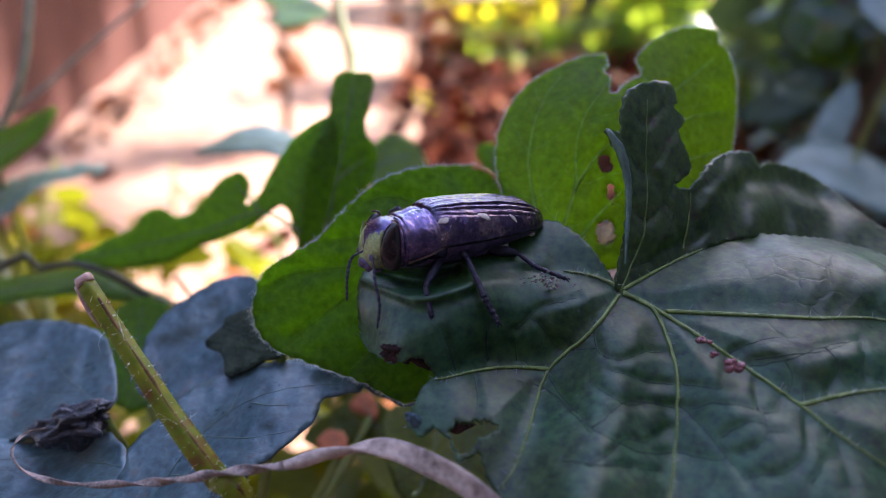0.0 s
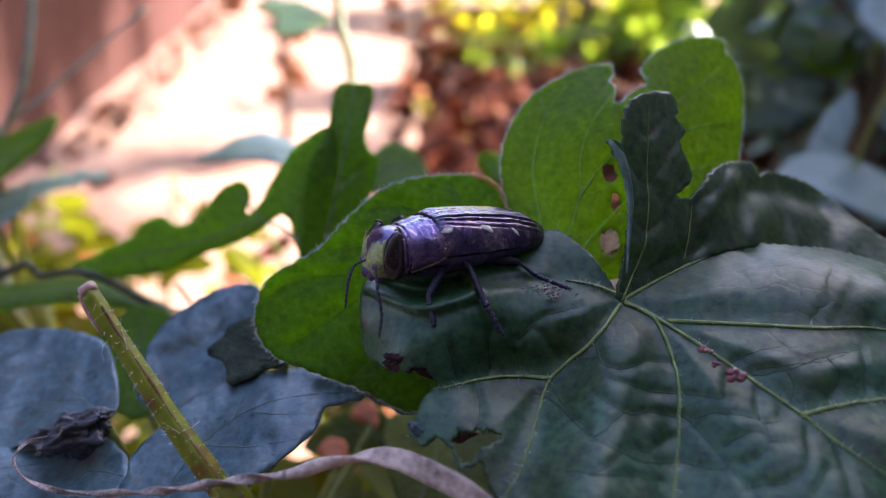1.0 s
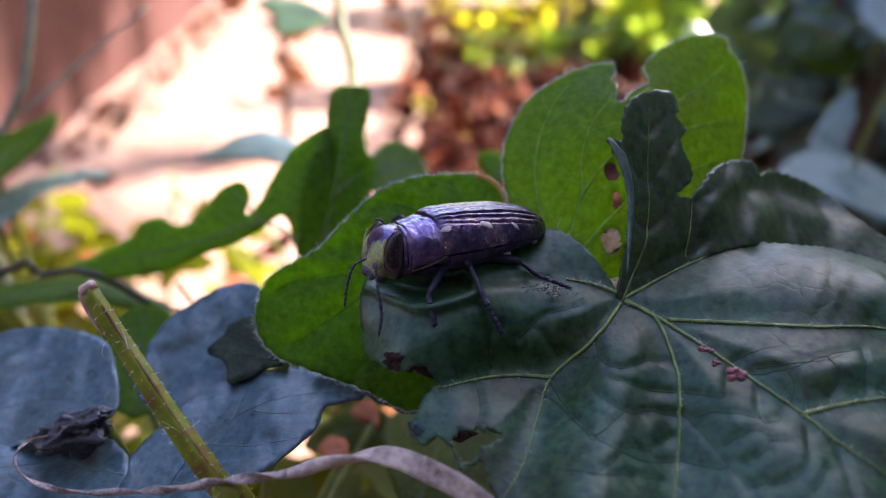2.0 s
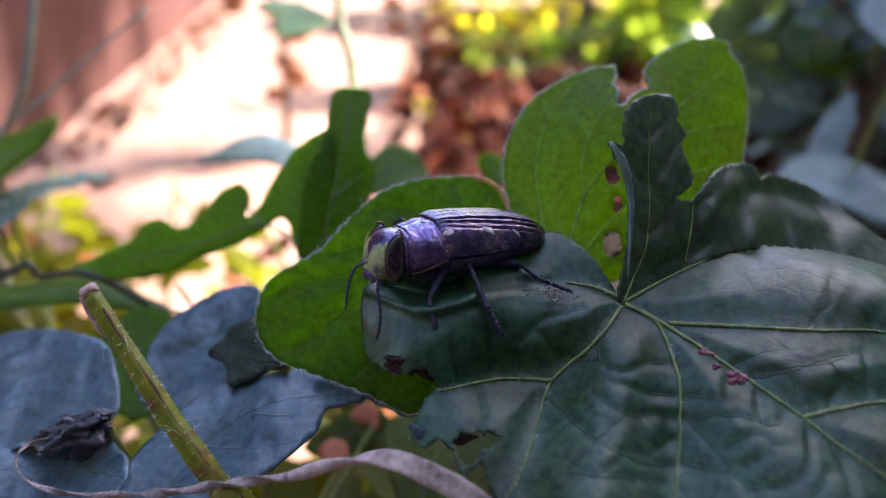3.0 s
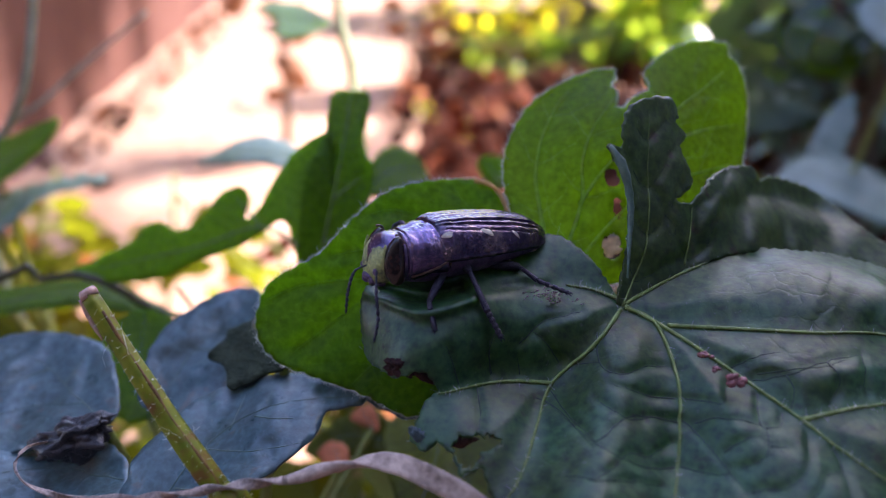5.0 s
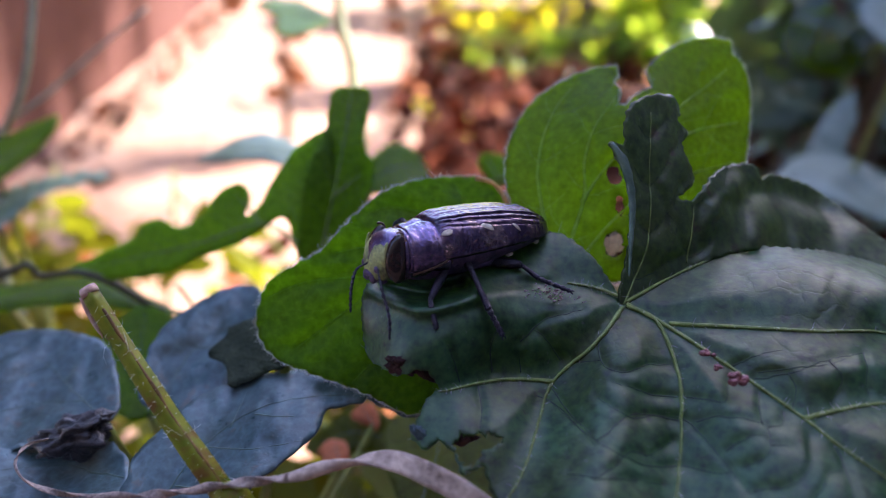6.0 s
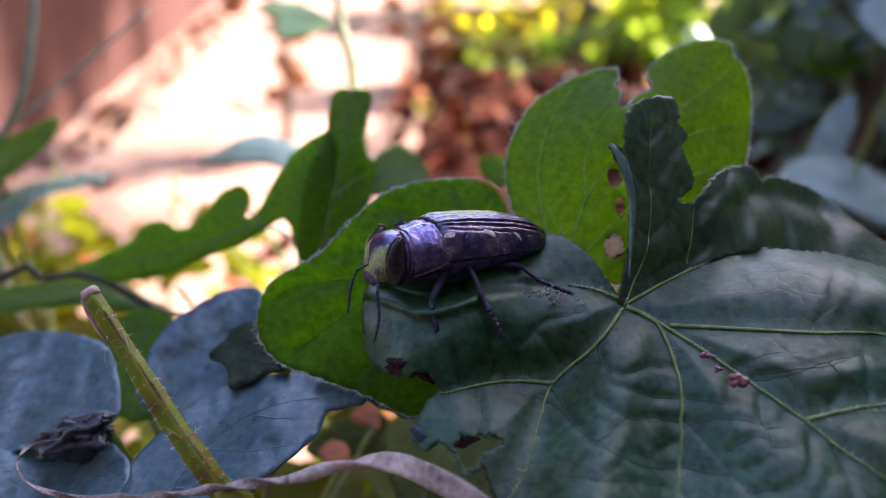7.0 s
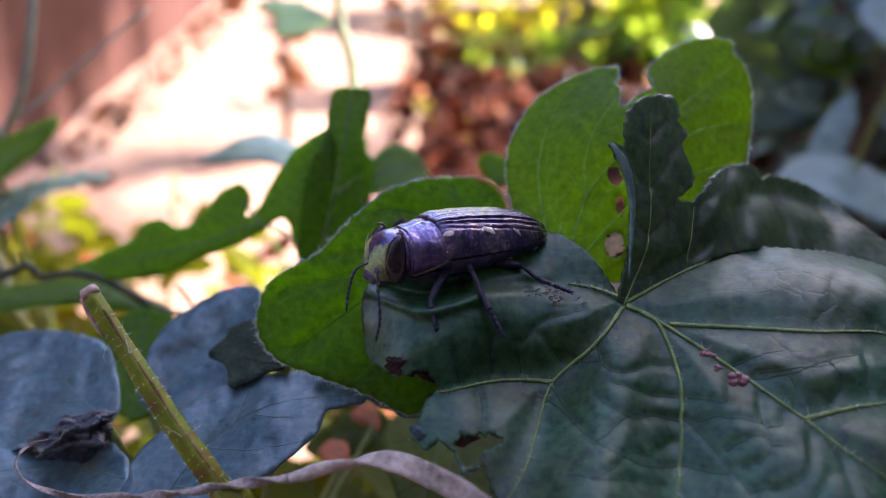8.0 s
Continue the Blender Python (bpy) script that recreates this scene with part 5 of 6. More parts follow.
# ---- dry strand ----
def dry_strand():
    line = spline([(-48.3, 71.7, 140.8), (-49.8, 69.8, 141.4), (-50, 67.3, 140.9), (-47.6, 64.9, 140.5), (-44.1, 63.6, 140.1), (-39.2, 62.7, 140.3), (-29.7, 61.3, 142.1), (-23.2, 60.9, 143.7), (-17.2, 61.2, 144.3), (-13, 61.6, 145.3), (-8.7, 62, 146.1), (-5, 61.1, 146.6), (-1.4, 59, 146.7), (2, 56.7, 146.5), (4.8, 55, 145.1), (10, 53.7, 140)], 0.5)
    n = len(line)
    s = np.linspace(0, 1, n)
    width = np.interp(s, [0, 0.15, 0.35, 0.55, 0.65, 0.8, 1], [0.18, 0.32, 0.52, 0.66, 0.9, 1.25, 1.15])
    twist = np.interp(s, [0, 0.3, 0.55, 0.72, 1], [0, 9, 20, 24, 25])
    tan = np.gradient(line, axis=0)
    tan /= np.linalg.norm(tan, axis=1)[:, None]
    verts, faces = [], []
    ring = 12
    for i in range(n):
        u = np.cross(tan[i], (0, 1.0, 0.2))
        u /= np.linalg.norm(u)
        w = np.cross(tan[i], u)
        for k in range(ring):
            a = 2 * math.pi * k / ring
            x, y = math.cos(a) * width[i], math.sin(a) * width[i] * 0.42 + 0.18 * width[i] * math.cos(2 * a)
            c, q = math.cos(twist[i]), math.sin(twist[i])
            verts.append(line[i] + u * (x * c - y * q) + w * (x * q + y * c))
    ob = thing("dry_grass_strand", Vector(line[n // 2]) * MM, "twisted dry brown grass strand lying across the leaves", "dry grass")
    for name, a, b, mat, label in (("tendril", 0, int(n * 0.56), M_TENDRIL, "thin brown twisted tendril"), ("ribbon", int(n * 0.56) - 1, n - 1, M_DRY, "pale dry grass blade")):
        v = np.array(verts[a * ring:(b + 1) * ring]) * MM - np.array(ob.location)
        f = [(i * ring + k, i * ring + (k + 1) % ring, (i + 1) * ring + (k + 1) % ring, (i + 1) * ring + k) for i in range(b - a) for k in range(ring)]
        f += [tuple(range(ring)), tuple((b - a) * ring + k for k in range(ring))]
        part(name, mesh_of(v, f), mat, ob, label)


dry_strand()


# ---- withered leaf ----
def withered_leaf():
    bm = bmesh.new()
    bmesh.ops.create_icosphere(bm, subdivisions=5, radius=1)
    for vtx in bm.verts:
        p = vtx.co.copy()
        r = 1 + 0.5 * noise.noise(p * 1.6) + 0.35 * noise.noise(p * 3.7 + Vector((3, 1, 0))) + 0.2 * abs(noise.noise(p * 8))
        vtx.co = Vector((p.x * 5.0 * r, p.y * 2.6 * r, p.z * 2.6 * r + p.x * 1.6)) * MM
    ob = part("withered_leaf", bm, M_DEAD, m=Matrix.Translation(Vector((-49.2, 79.1, 135.4)) * MM))
    tagged(ob, "crumpled withered blackish leaf caught among leaves", "dead leaf")


withered_leaf()

# ---- beetle ----
beetle = thing("jewel_beetle", (0, 0, 0), "dark purple-bronze jewel beetle with ribbed wing cases and pale spots", "beetle")
beetle.matrix_basis = pose(-0.00865, 0.07691, 0.16262, -7.93, 2.56, 29.07)


def loft(sections, ring=28, p=2.3, a0=0.0, a1=2 * math.pi, dent=None):
    """Body of rounded-box cross-sections (x, centre z, half width, height up, height down), swept along x."""
    verts, faces = [], []
    closed = abs(a1 - a0) > 6.2
    m = ring if closed else ring + 1
    for sx, cz, w, hu, hd in sections:
        for k in range(m):
            a = a0 + (a1 - a0) * k / ring
            c, s = math.cos(a), math.sin(a)
            h = hu if s >= 0 else hd
            r = (abs(c / max(w, 1e-3)) ** p + abs(s / max(h, 1e-3)) ** p) ** (-1 / p) + (dent(sx, a) if dent else 0.0)
            verts.append((sx, c * r, cz + s * r))
    n = len(sections)
    for i in range(n - 1):
        for k in range(ring):
            k2 = (k + 1) % m
            faces.append((i * m + k, i * m + k2, (i + 1) * m + k2, (i + 1) * m + k))
    if closed:
        faces += [tuple(range(m))[::-1], tuple((n - 1) * m + k for k in range(m))]
    return verts, faces


def dense(rows, count):
    r = np.array(rows, float)
    s = np.linspace(r[0, 0], r[-1, 0], count)
    c = spline(r, (r[-1, 0] - r[0, 0]) / count)
    return [(x, *[np.interp(x, c[:, 0], c[:, k]) for k in range(1, r.shape[1])]) for x in s]


HEAD = [(-0.3, -0.9, 0.9, 0.7, 0.9), (-0.05, -0.7, 1.7, 1.5, 1.5), (0.5, -0.35, 2.4, 2.3, 2.0), (1.3, 0.0, 2.9, 2.75, 2.5), (2.3, 0.2, 3.25, 2.95, 2.8), (3.4, 0.25, 3.3, 2.9, 2.9), (4.3, 0.25, 3.2, 2.8, 2.9)]
NECK = [(3.3, 0.3, 3.0, 2.45, 2.8), (3.55, 0.3, 3.4, 2.8, 3.0), (4.4, 0.3, 3.8, 3.05, 3.1), (5.8, 0.3, 4.25, 3.3, 3.1), (7.0, 0.3, 4.55, 3.45, 3.1), (7.8, 0.3, 4.4, 3.2, 3.0)]
WING = [(0, 0.3, 4.1, 3.2, 0.9), (0.5, 0.3, 4.7, 3.75, 1.1), (2, 0.3, 4.95, 4.1, 1.2), (6, 0.25, 4.85, 4.1, 1.2), (9.5, 0.2, 4.6, 3.85, 1.1), (12.5, 0.1, 4.05, 3.4, 1.05), (14.6, 0.0, 3.35, 2.8, 1.0), (15.9, -0.1, 2.6, 2.1, 0.9), (16.8, -0.15, 1.8, 1.4, 0.7), (17.3, -0.15, 1.05, 0.8, 0.4), (17.5, -0.15, 0.4, 0.3, 0.15)]
SPOTS = ((1.0, 0.57, 0.75, 0.42, 0), (6.4, 0.52, 1.0, 0.40, -30), (10.5, 0.40, 0.80, 0.24, -48))
WING_P = 2.35


def ridge_dent(x, a, sgn=-1):
    """Relief of a wing case: three deep furrows along the back, raised ribs between, puckered skin."""
    u = a / math.pi if sgn > 0 else 1 - a / math.pi
    fade = min(1, max(0, (17.5 - x) / 1.2)) * min(1, max(0, (x - 0.2) / 1.2))
    cut = 0.0
    for u0, u1, amp, wide in ((0.43, 0.335, 0.05, 0.010), (0.335, 0.24, 0.18, 0.011), (0.285, 0.170, 0.16, 0.011), (0.235, 0.095, 0.08, 0.010)):
        mid = u0 + (u1 - u0) * x / 17.5 + 0.006 * noise.noise((x * 0.5, u0 * 20, 0))
        cut -= amp * math.exp(-((u - mid) / wide) ** 2)
        cut += 0.5 * amp * math.exp(-((u - mid - 0.026) / 0.015) ** 2)
    skin = 0.10 * noise.noise((x * 0.55, u * 6, sgn * 3)) + 0.07 * noise.noise((x * 1.6, u * 14, sgn * 5)) + 0.035 * noise.noise((x * 4.5, u * 40, sgn))
    rough_tail = 0.06 * min(1, max(0, (x - 8) / 6)) * noise.noise((x * 3.1, u * 28, 9 + sgn))
    return cut * fade + skin + rough_tail + 0.16 * math.exp(-((u + 0.035) / 0.03) ** 2)


def beetle_body():
    mm = lambda v: np.array(v) * MM
    v, f = loft(dense(HEAD, 30), 40, 2.5, dent=lambda x, a: 0.07 * noise.noise((x * 1.6, a * 3, 4)) + 0.04 * noise.noise((x * 5, a * 9, 1)))
    head = part("head", mesh_of(mm(v), f), M_SHELL, beetle, "violet-bronze head")
    # the face plate, proud of the head, with a middle furrow
    rows = dense([(-0.36, -0.95, 0.8, 0.6, 0.8), (-0.1, -0.7, 1.75, 1.5, 1.5), (0.45, -0.35, 2.45, 2.3, 2.0), (1.25, 0.0, 2.92, 2.72, 2.5), (1.75, 0.1, 3.05, 2.8, 2.6)], 22)

    def brow(x, a):
        top = max(0.0, math.sin(a))
        return 0.09 - 0.55 * max(0.0, top - 0.62) - 0.22 * math.exp(-((a - math.pi / 2) / 0.10) ** 2) * (x > -0.4) - 0.10 * top * max(0, x - 0.8) + 0.10 * noise.noise((x * 2.2, a * 4, 8)) + 0.05 * noise.noise((x * 6, a * 12, 2))
    v, f = loft(rows, 48, 2.5, dent=brow)
    face = part("face", mesh_of(mm(v), f), M_FACE, head, "yellowish green pitted face")
    rng_f = np.random.default_rng(61)
    chunks = []
    for k in range(150):
        q = np.array(v[rng_f.integers(len(v))])
        e = np.array((-0.7, 0, 0)) + 0.55 * q / np.linalg.norm(q) + rng_f.normal(0, 0.35, 3)
        e *= rng_f.uniform(0.15, 0.38) / np.linalg.norm(e)
        chunks.append(tube([q, q + 0.6 * e, q + e + rng_f.normal(0, 0.03, 3)], [0.016, 0.012, 0.005], 3))
    vv, ff = join(chunks)
    tagged(part("face_down", mesh_of(mm(vv), ff), M_FUZZ, head), kind="stuff")
    for sgn in (-1, 1):
        bm = bmesh.new()
        bmesh.ops.create_uvsphere(bm, u_segments=32, v_segments=24, radius=1)
        for vt in bm.verts:
            z = vt.co.z
            vt.co = Vector((vt.co.x * (1.28 - 0.14 * z) + 0.42 * z * z, vt.co.y * 1.0, z * 2.85)) * MM
        part("eye", bm, M_EYE, head, "large glossy dark brown eye", m=pose(1.95 * MM, sgn * 2.72 * MM, 0.45 * MM, sgn * 9, 6, sgn * 14))
        rim = [(2.1 + 1.38 * math.cos(b) + 0.42 * math.sin(b) ** 2, sgn * (3.15 - 0.34 * math.cos(b) - 0.55 * abs(math.sin(b))), 0.5 + 2.95 * math.sin(b)) for b in np.linspace(-1.75, 1.75, 26)]
        vv, ff = tube(rim, 0.14 + 0.03 * np.sin(np.arange(26) * 1.9), 7)
        part("eye_rim", mesh_of(mm(vv), ff), M_SEAM, head, "rusty rim behind the eye")
        rim = [(1.85 - 1.22 * math.cos(b) + 0.42 * math.sin(b) ** 2, sgn * (2.66 + 0.05 * math.cos(b) - 0.25 * abs(math.sin(b))), 0.55 + 2.85 * math.sin(b)) for b in np.linspace(-1.4, 0.75, 22)]
        vv, ff = tube(rim, 0.12 + 0.03 * np.sin(np.arange(22) * 2.3), 7)
        part("eye_rim", mesh_of(mm(vv), ff), M_FACE, head, "pale green rim before the eye")
        # socket of the feeler
        bm = bmesh.new()
        bmesh.ops.create_uvsphere(bm, u_segments=14, v_segments=9, radius=1)
        for vt in bm.verts:
            vt.co = Vector((vt.co.x * 0.42, vt.co.y * 0.42, vt.co.z * 0.5)) * MM
        part("feeler_socket", bm, M_UNDER, head, m=Matrix.Translation(Vector((0.05, sgn * 1.75, -0.75)) * MM))
    for q, r in (((0.0, -0.8, -2.0), (0.6, 0.55, 0.65)), ((0.0, 0.8, -2.0), (0.6, 0.55, 0.65)), ((-0.4, 0, -1.55), (0.4, 1.0, 0.4)), ((0.9, -1.3, -2.5), (0.55, 0.3, 0.3)), ((0.9, 1.3, -2.5), (0.55, 0.3, 0.3))):
        bm = bmesh.new()
        bmesh.ops.create_uvsphere(bm, u_segments=16, v_segments=10, radius=1)
        for vt in bm.verts:
            w = 1 + 0.2 * noise.noise(vt.co * 2 + Vector(q))
            vt.co = Vector((vt.co.x * r[0], vt.co.y * r[1], vt.co.z * r[2])) * w * MM
        part("jaw", bm, M_UNDER, head, "dark jaw", m=Matrix.Translation(Vector(q) * MM))

    def collar(x, a):
        edge = 0.10 * math.exp(-((x - 3.6) / 0.16) ** 2) - 0.14 * math.exp(-((x - 3.95) / 0.14) ** 2) + 0.12 * math.exp(-((x - 7.5) / 0.2) ** 2) - 0.08 * math.exp(-((x - 7.1) / 0.2) ** 2)
        hollow = -0.16 * math.exp(-((x - 6.0) / 0.8) ** 2 - ((abs(a - math.pi / 2) - 0.85) / 0.28) ** 2) - 0.12 * math.exp(-((a - math.pi / 2) / 0.12) ** 2)
        return edge + hollow + 0.13 * noise.noise((x * 0.9, a * 2.2, 7)) + 0.07 * noise.noise((x * 2.3, a * 5, 2)) + 0.035 * noise.noise((x * 6, a * 14, 2))
    v, f = loft(dense(NECK, 60), 84, 2.35, dent=collar)
    v = np.array(v)
    v[:, 0] += 0.9 * np.clip((v[:, 0] - 4.5) / 3.4, 0, 1) * (1 - np.clip(v[:, 2] / 2.5, -1, 1)) * 0.6
    part("pronotum", mesh_of(mm(v), f), M_SHELL, beetle, "violet-bronze neck shield")
    for sgn in (-1, 1):
        line = []
        for k in range(28):
            u = k / 27
            x, a = 4.0 + 4.7 * u, -0.62 + 0.60 * u ** 0.8
            w, hd = np.interp(x, [3.55, 4.4, 5.8, 7.0, 8.6], [3.4, 3.8, 4.25, 4.55, 4.55]), 3.05
            r = (abs(math.cos(a) / w) ** 2.35 + abs(math.sin(a) / hd) ** 2.35) ** (-1 / 2.35) + 0.06
            line.append((x, sgn * r * math.cos(a), 0.3 + r * math.sin(a)))
        vv, ff = tube(line, 0.13 + 0.04 * np.sin(np.arange(28) * 1.3), 7)
        part("seam", mesh_of(mm(vv), ff), M_SEAM, beetle, "rust-brown seam under the neck shield")
        line = []
        for k in range(26):
            a = 1.45 - 1.7 * k / 25
            h = 3.35 if a > 0 else 3.05
            r = (abs(math.cos(a) / 4.55) ** 2.35 + abs(math.sin(a) / h) ** 2.35) ** (-1 / 2.35)
            z = 0.3 + r * math.sin(a)
            line.append((7.72 + 0.54 * (1 - max(-1, min(1, z / 2.5))), sgn * r * math.cos(a), z))
        vv, ff = tube(line, 0.12 + 0.03 * np.sin(np.arange(26) * 1.7), 7)
        part("seam", mesh_of(mm(vv), ff), M_SEAM, beetle, "rust-brown seam behind the neck shield")
    # breast plate between the legs
    v, f = loft(dense([(3.4, -0.4, 2.6, 1.0, 2.5), (6, -0.4, 3.7, 1.0, 2.9), (9, -0.4, 4.2, 1.0, 3.0), (12, -0.4, 4.2, 1.0, 2.9), (13.5, -0.3, 3.6, 1.0, 2.4)], 36), 44, 2.3,
                dent=lambda x, a: 0.10 * noise.noise((x, a * 3, 11)) + 0.05 * noise.noise((x * 3, a * 8, 3)) - (0.22 * math.exp(-((x - 8.9) / 0.18) ** 2) + 0.18 * math.exp(-((x - 11.6) / 0.16) ** 2)) * (math.sin(a) < 0.1))
    part("breast", mesh_of(mm(v), f), M_UNDER, beetle, "dark violet breast")
    # sockets of the near and far legs
    for x, yy, z, r in ((8.9, 2.9, -1.7, (1.0, 0.75, 0.85)), (10.7, 3.0, -1.75, (0.95, 0.75, 0.8)), (13.6, 2.4, -2.2, (1.7, 0.8, 0.6))):
        for sgn in (-1, 1):
            bm = bmesh.new()
            bmesh.ops.create_uvsphere(bm, u_segments=18, v_segments=12, radius=1)
            for vt in bm.verts:
                w = 1 + 0.25 * noise.noise(vt.co * 1.6 + Vector((x, 0, 0)))
                vt.co = Vector((vt.co.x * r[0], vt.co.y * r[1], vt.co.z * r[2])) * w * MM
            part("leg_socket", bm, M_UNDER, beetle, m=Matrix.Translation(Vector((x, sgn * yy, z)) * MM))
    # abdomen, with ring joints
    rows = dense([(0.4, -0.2, 4.2, 2.6, 2.4), (4, -0.3, 4.5, 2.4, 2.6), (9, -0.3, 4.2, 2.0, 2.1), (13, -0.3, 3.5, 1.6, 1.5), (15.8, -0.3, 2.5, 1.0, 1.0), (17.2, -0.3, 1.2, 0.5, 0.5)], 60)
    v, f = loft(rows, 40, dent=lambda x, a: (-0.16 * math.exp(-(((x % 2.6) - 1.3) / 0.16) ** 2) if math.sin(a) < 0 else 0.0) + 0.06 * noise.noise((x * 2, a * 5, 21)))
    hinge = Matrix.Translation((7.2 * MM, 0, 0))
    abdomen = part("abdomen", mesh_of(mm(v), f), M_UNDER, beetle, "dark violet underside", m=hinge)
    rear = [abdomen]
    for sgn in (-1, 1):
        for x, size in ((9.9, (0.5, 0.22, 0.3)), (14.6, (0.42, 0.2, 0.3))):
            r = [np.interp(x, [q[0] for q in rows], [q[k] for q in rows]) for k in (1, 2, 4)]
            bm = bmesh.new()
            bmesh.ops.create_icosphere(bm, subdivisions=3, radius=1)
            for vt in bm.verts:
                w = 1 + 0.4 * noise.noise(vt.co * 1.9 + Vector((x, sgn, 0)))
                vt.co = Vector((vt.co.x * size[0], vt.co.y * size[1], vt.co.z * size[2])) * w * MM
            part("pale_patch", bm, M_SPOT, abdomen, "pale hairy patch on the belly's side", m=Matrix.Translation(Vector((x, sgn * r[1] * 0.80, r[0] - 0.72 * r[2])) * MM))
    rows = dense(WING, 130)
    for sgn in (-1, 1):
        a0, a1 = (-0.30, math.pi / 2 - 0.010) if sgn > 0 else (math.pi + 0.30, math.pi / 2 + 0.010)
        v, f = loft(rows, 150, WING_P, a0=a0, a1=a1, dent=lambda x, a, sgn=sgn: ridge_dent(x, a, sgn))
        v = np.array(v)
        nv = len(v)
        inner = v * np.array((1, 0.94, 0.94))
        f2 = [tuple(q) for q in f] + [tuple(i + nv for i in q[::-1]) for q in f]
        m1 = 151
        for i in range(len(rows) - 1):
            f2.append((i * m1, (i + 1) * m1, (i + 1) * m1 + nv, i * m1 + nv))
            f2.append((i * m1 + 150, i * m1 + 150 + nv, (i + 1) * m1 + 150 + nv, (i + 1) * m1 + 150))
        el = part("wing_case", mesh_of(np.vstack([v, inner]) * MM, f2), M_WING, beetle, "ribbed purple-bronze wing case", m=hinge.copy())
        rear.append(el)
        for x, ang, sx, sy, slant in SPOTS:
            def skin(px, pa):
                r0 = [np.interp(px, [q[0] for q in rows], [q[k] for q in rows]) for k in (1, 2, 3)]
                c, s = math.cos(pa), math.sin(pa)
                r = (abs(c / r0[1]) ** WING_P + abs(s / r0[2]) ** WING_P) ** (-1 / WING_P) + ridge_dent(px, pa if sgn > 0 else math.pi - pa, sgn)
                return np.array((px, sgn * c * r, r0[0] + s * r))
            # a thin patch of pale down, following the shell
            verts, faces = [skin(x, ang) * 1.0], []
            for ri, rr in enumerate((0.35, 0.7, 1.0)):
                for k in range(18):
                    b = 2 * math.pi * k / 18
                    w = rr * (1 + 0.35 * noise.noise((1.3 * math.cos(b) + x, 1.3 * math.sin(b), 2)))
                    ux, uy = w * sx * math.cos(b), w * sy * math.sin(b)
                    q = radians(slant)
                    dx, dy = ux * math.cos(q) - uy * math.sin(q), ux * math.sin(q) + uy * math.cos(q)
                    pt = skin(x + dx, ang + dy / 4.6)
                    out = np.array((0, sgn * math.cos(ang), math.sin(ang)))
                    verts.append(pt + out * (0.075 * (1.0 - 0.9 * (ri == 2)) - 0.06 * (ri == 2)))
            verts[0] = verts[0] + np.array((0, sgn * math.cos(ang), math.sin(ang))) * 0.075
            faces += [(0, 1 + k, 1 + (k + 1) % 18) for k in range(18)]
            for ri in range(2):
                o = 1 + ri * 18
                faces += [(o + k, o + 18 + k, o + 18 + (k + 1) % 18, o + (k + 1) % 18) for k in range(18)]
            if sgn < 0:
                faces = [q[::-1] for q in faces]
            part("pale_spot", mesh_of(mm(verts), faces), M_SPOT, el, "pale golden pit")
    return head, rear


head, rear = beetle_body()


def leg(points, radii, name="leg"):
    """A jointed leg: thigh, shin and a toothed foot with claws."""
    p = np.array(points, float)
    names = ("thigh", "shin", "foot")
    root = None
    for i in range(len(p) - 1):
        line = spline(p[i:i + 2], 0.25)
        n = len(line)
        s = np.linspace(0, 1, n)
        if i == 0:
            r = radii[0] * (0.65 + 0.5 * np.sin(s * math.pi) ** 0.7)
        elif i == 1:
            r = radii[1] * (0.8 + 0.25 * s)
        else:
            r = radii[2] * (0.6 + 0.6 * np.abs(np.sin(s * math.pi * 4.5)))
        v, f = tube(line, r, 10)
        if i == 2:
            d = (line[-1] - line[-3]) / np.linalg.norm(line[-1] - line[-3])
            k = np.cross(d, (0, 1, 0))
            claws = [tube([line[-1], line[-1] + 0.35 * d + sg * 0.25 * k, line[-1] + 0.5 * d + sg * 0.2 * k + np.array((0, 0, -0.15))], [0.12, 0.08, 0.02], 6) for sg in (-1, 1)]
            v, f = join([(v, f)] + claws)
        if root is None:
            root = part(name, mesh_of(np.array(v) * MM, f), M_LEG, beetle)
        else:
            part(names[i], mesh_of(np.array(v) * MM, f), M_LEG, root)
    return root


leg([(9.36, -2.45, -0.9), (4.88, -5.31, -4.23), (4.75, -5.9, -5.12), (4.56, -7.2, -7.12)], (0.46, 0.36, 0.34))
leg([(10.78, -2.69, -1.09), (10.53, -5.18, -1.78), (10.62, -8.79, -5.57), (11.39, -10.4, -8.33)], (0.46, 0.38, 0.34))
leg([(14.33, -1.44, -2.21), (18.07, -4.5, -2.73), (19, -6.87, -3.99), (21.39, -9.89, -5.15)], (0.62, 0.32, 0.28))
leg([(9.57, 2.77, -2.69), (7.14, 5.88, 2.46), (7.11, 7.92, 1.43), (7.21, 9.56, -0.56)], (0.45, 0.34, 0.28))
for q in ([(9.5, 2.2, -2.5), (10.5, 5.0, -1.8), (12, 6.2, -4), (13, 6.6, -4.4)], [(12.5, 2.2, -2.6), (16.5, 5.0, -1.6), (19, 5.8, -2.6), (21, 6.2, -3)]):
    leg(q, (0.45, 0.34, 0.28))


def antenna(points, name="antenna"):
    """A beaded feeler; its origin sits at its root, so that it can swing."""
    p = np.array(points, float)
    root = p[0]
    line = spline(p - root, 0.09)
    s = np.linspace(0, 1, len(line))
    r = np.interp(s, [0, 0.12, 0.3, 0.9, 1], [0.17, 0.14, 0.16, 0.13, 0.07]) * (0.75 + 0.75 * np.abs(np.sin(s * math.pi * 11)) * np.clip(s * 4 - 0.4, 0, 1))
    v, f = tube(line, r, 9)
    return part(name, mesh_of(np.array(v) * MM, f), M_LEG, beetle, m=Matrix.Translation(Vector(root) * MM))


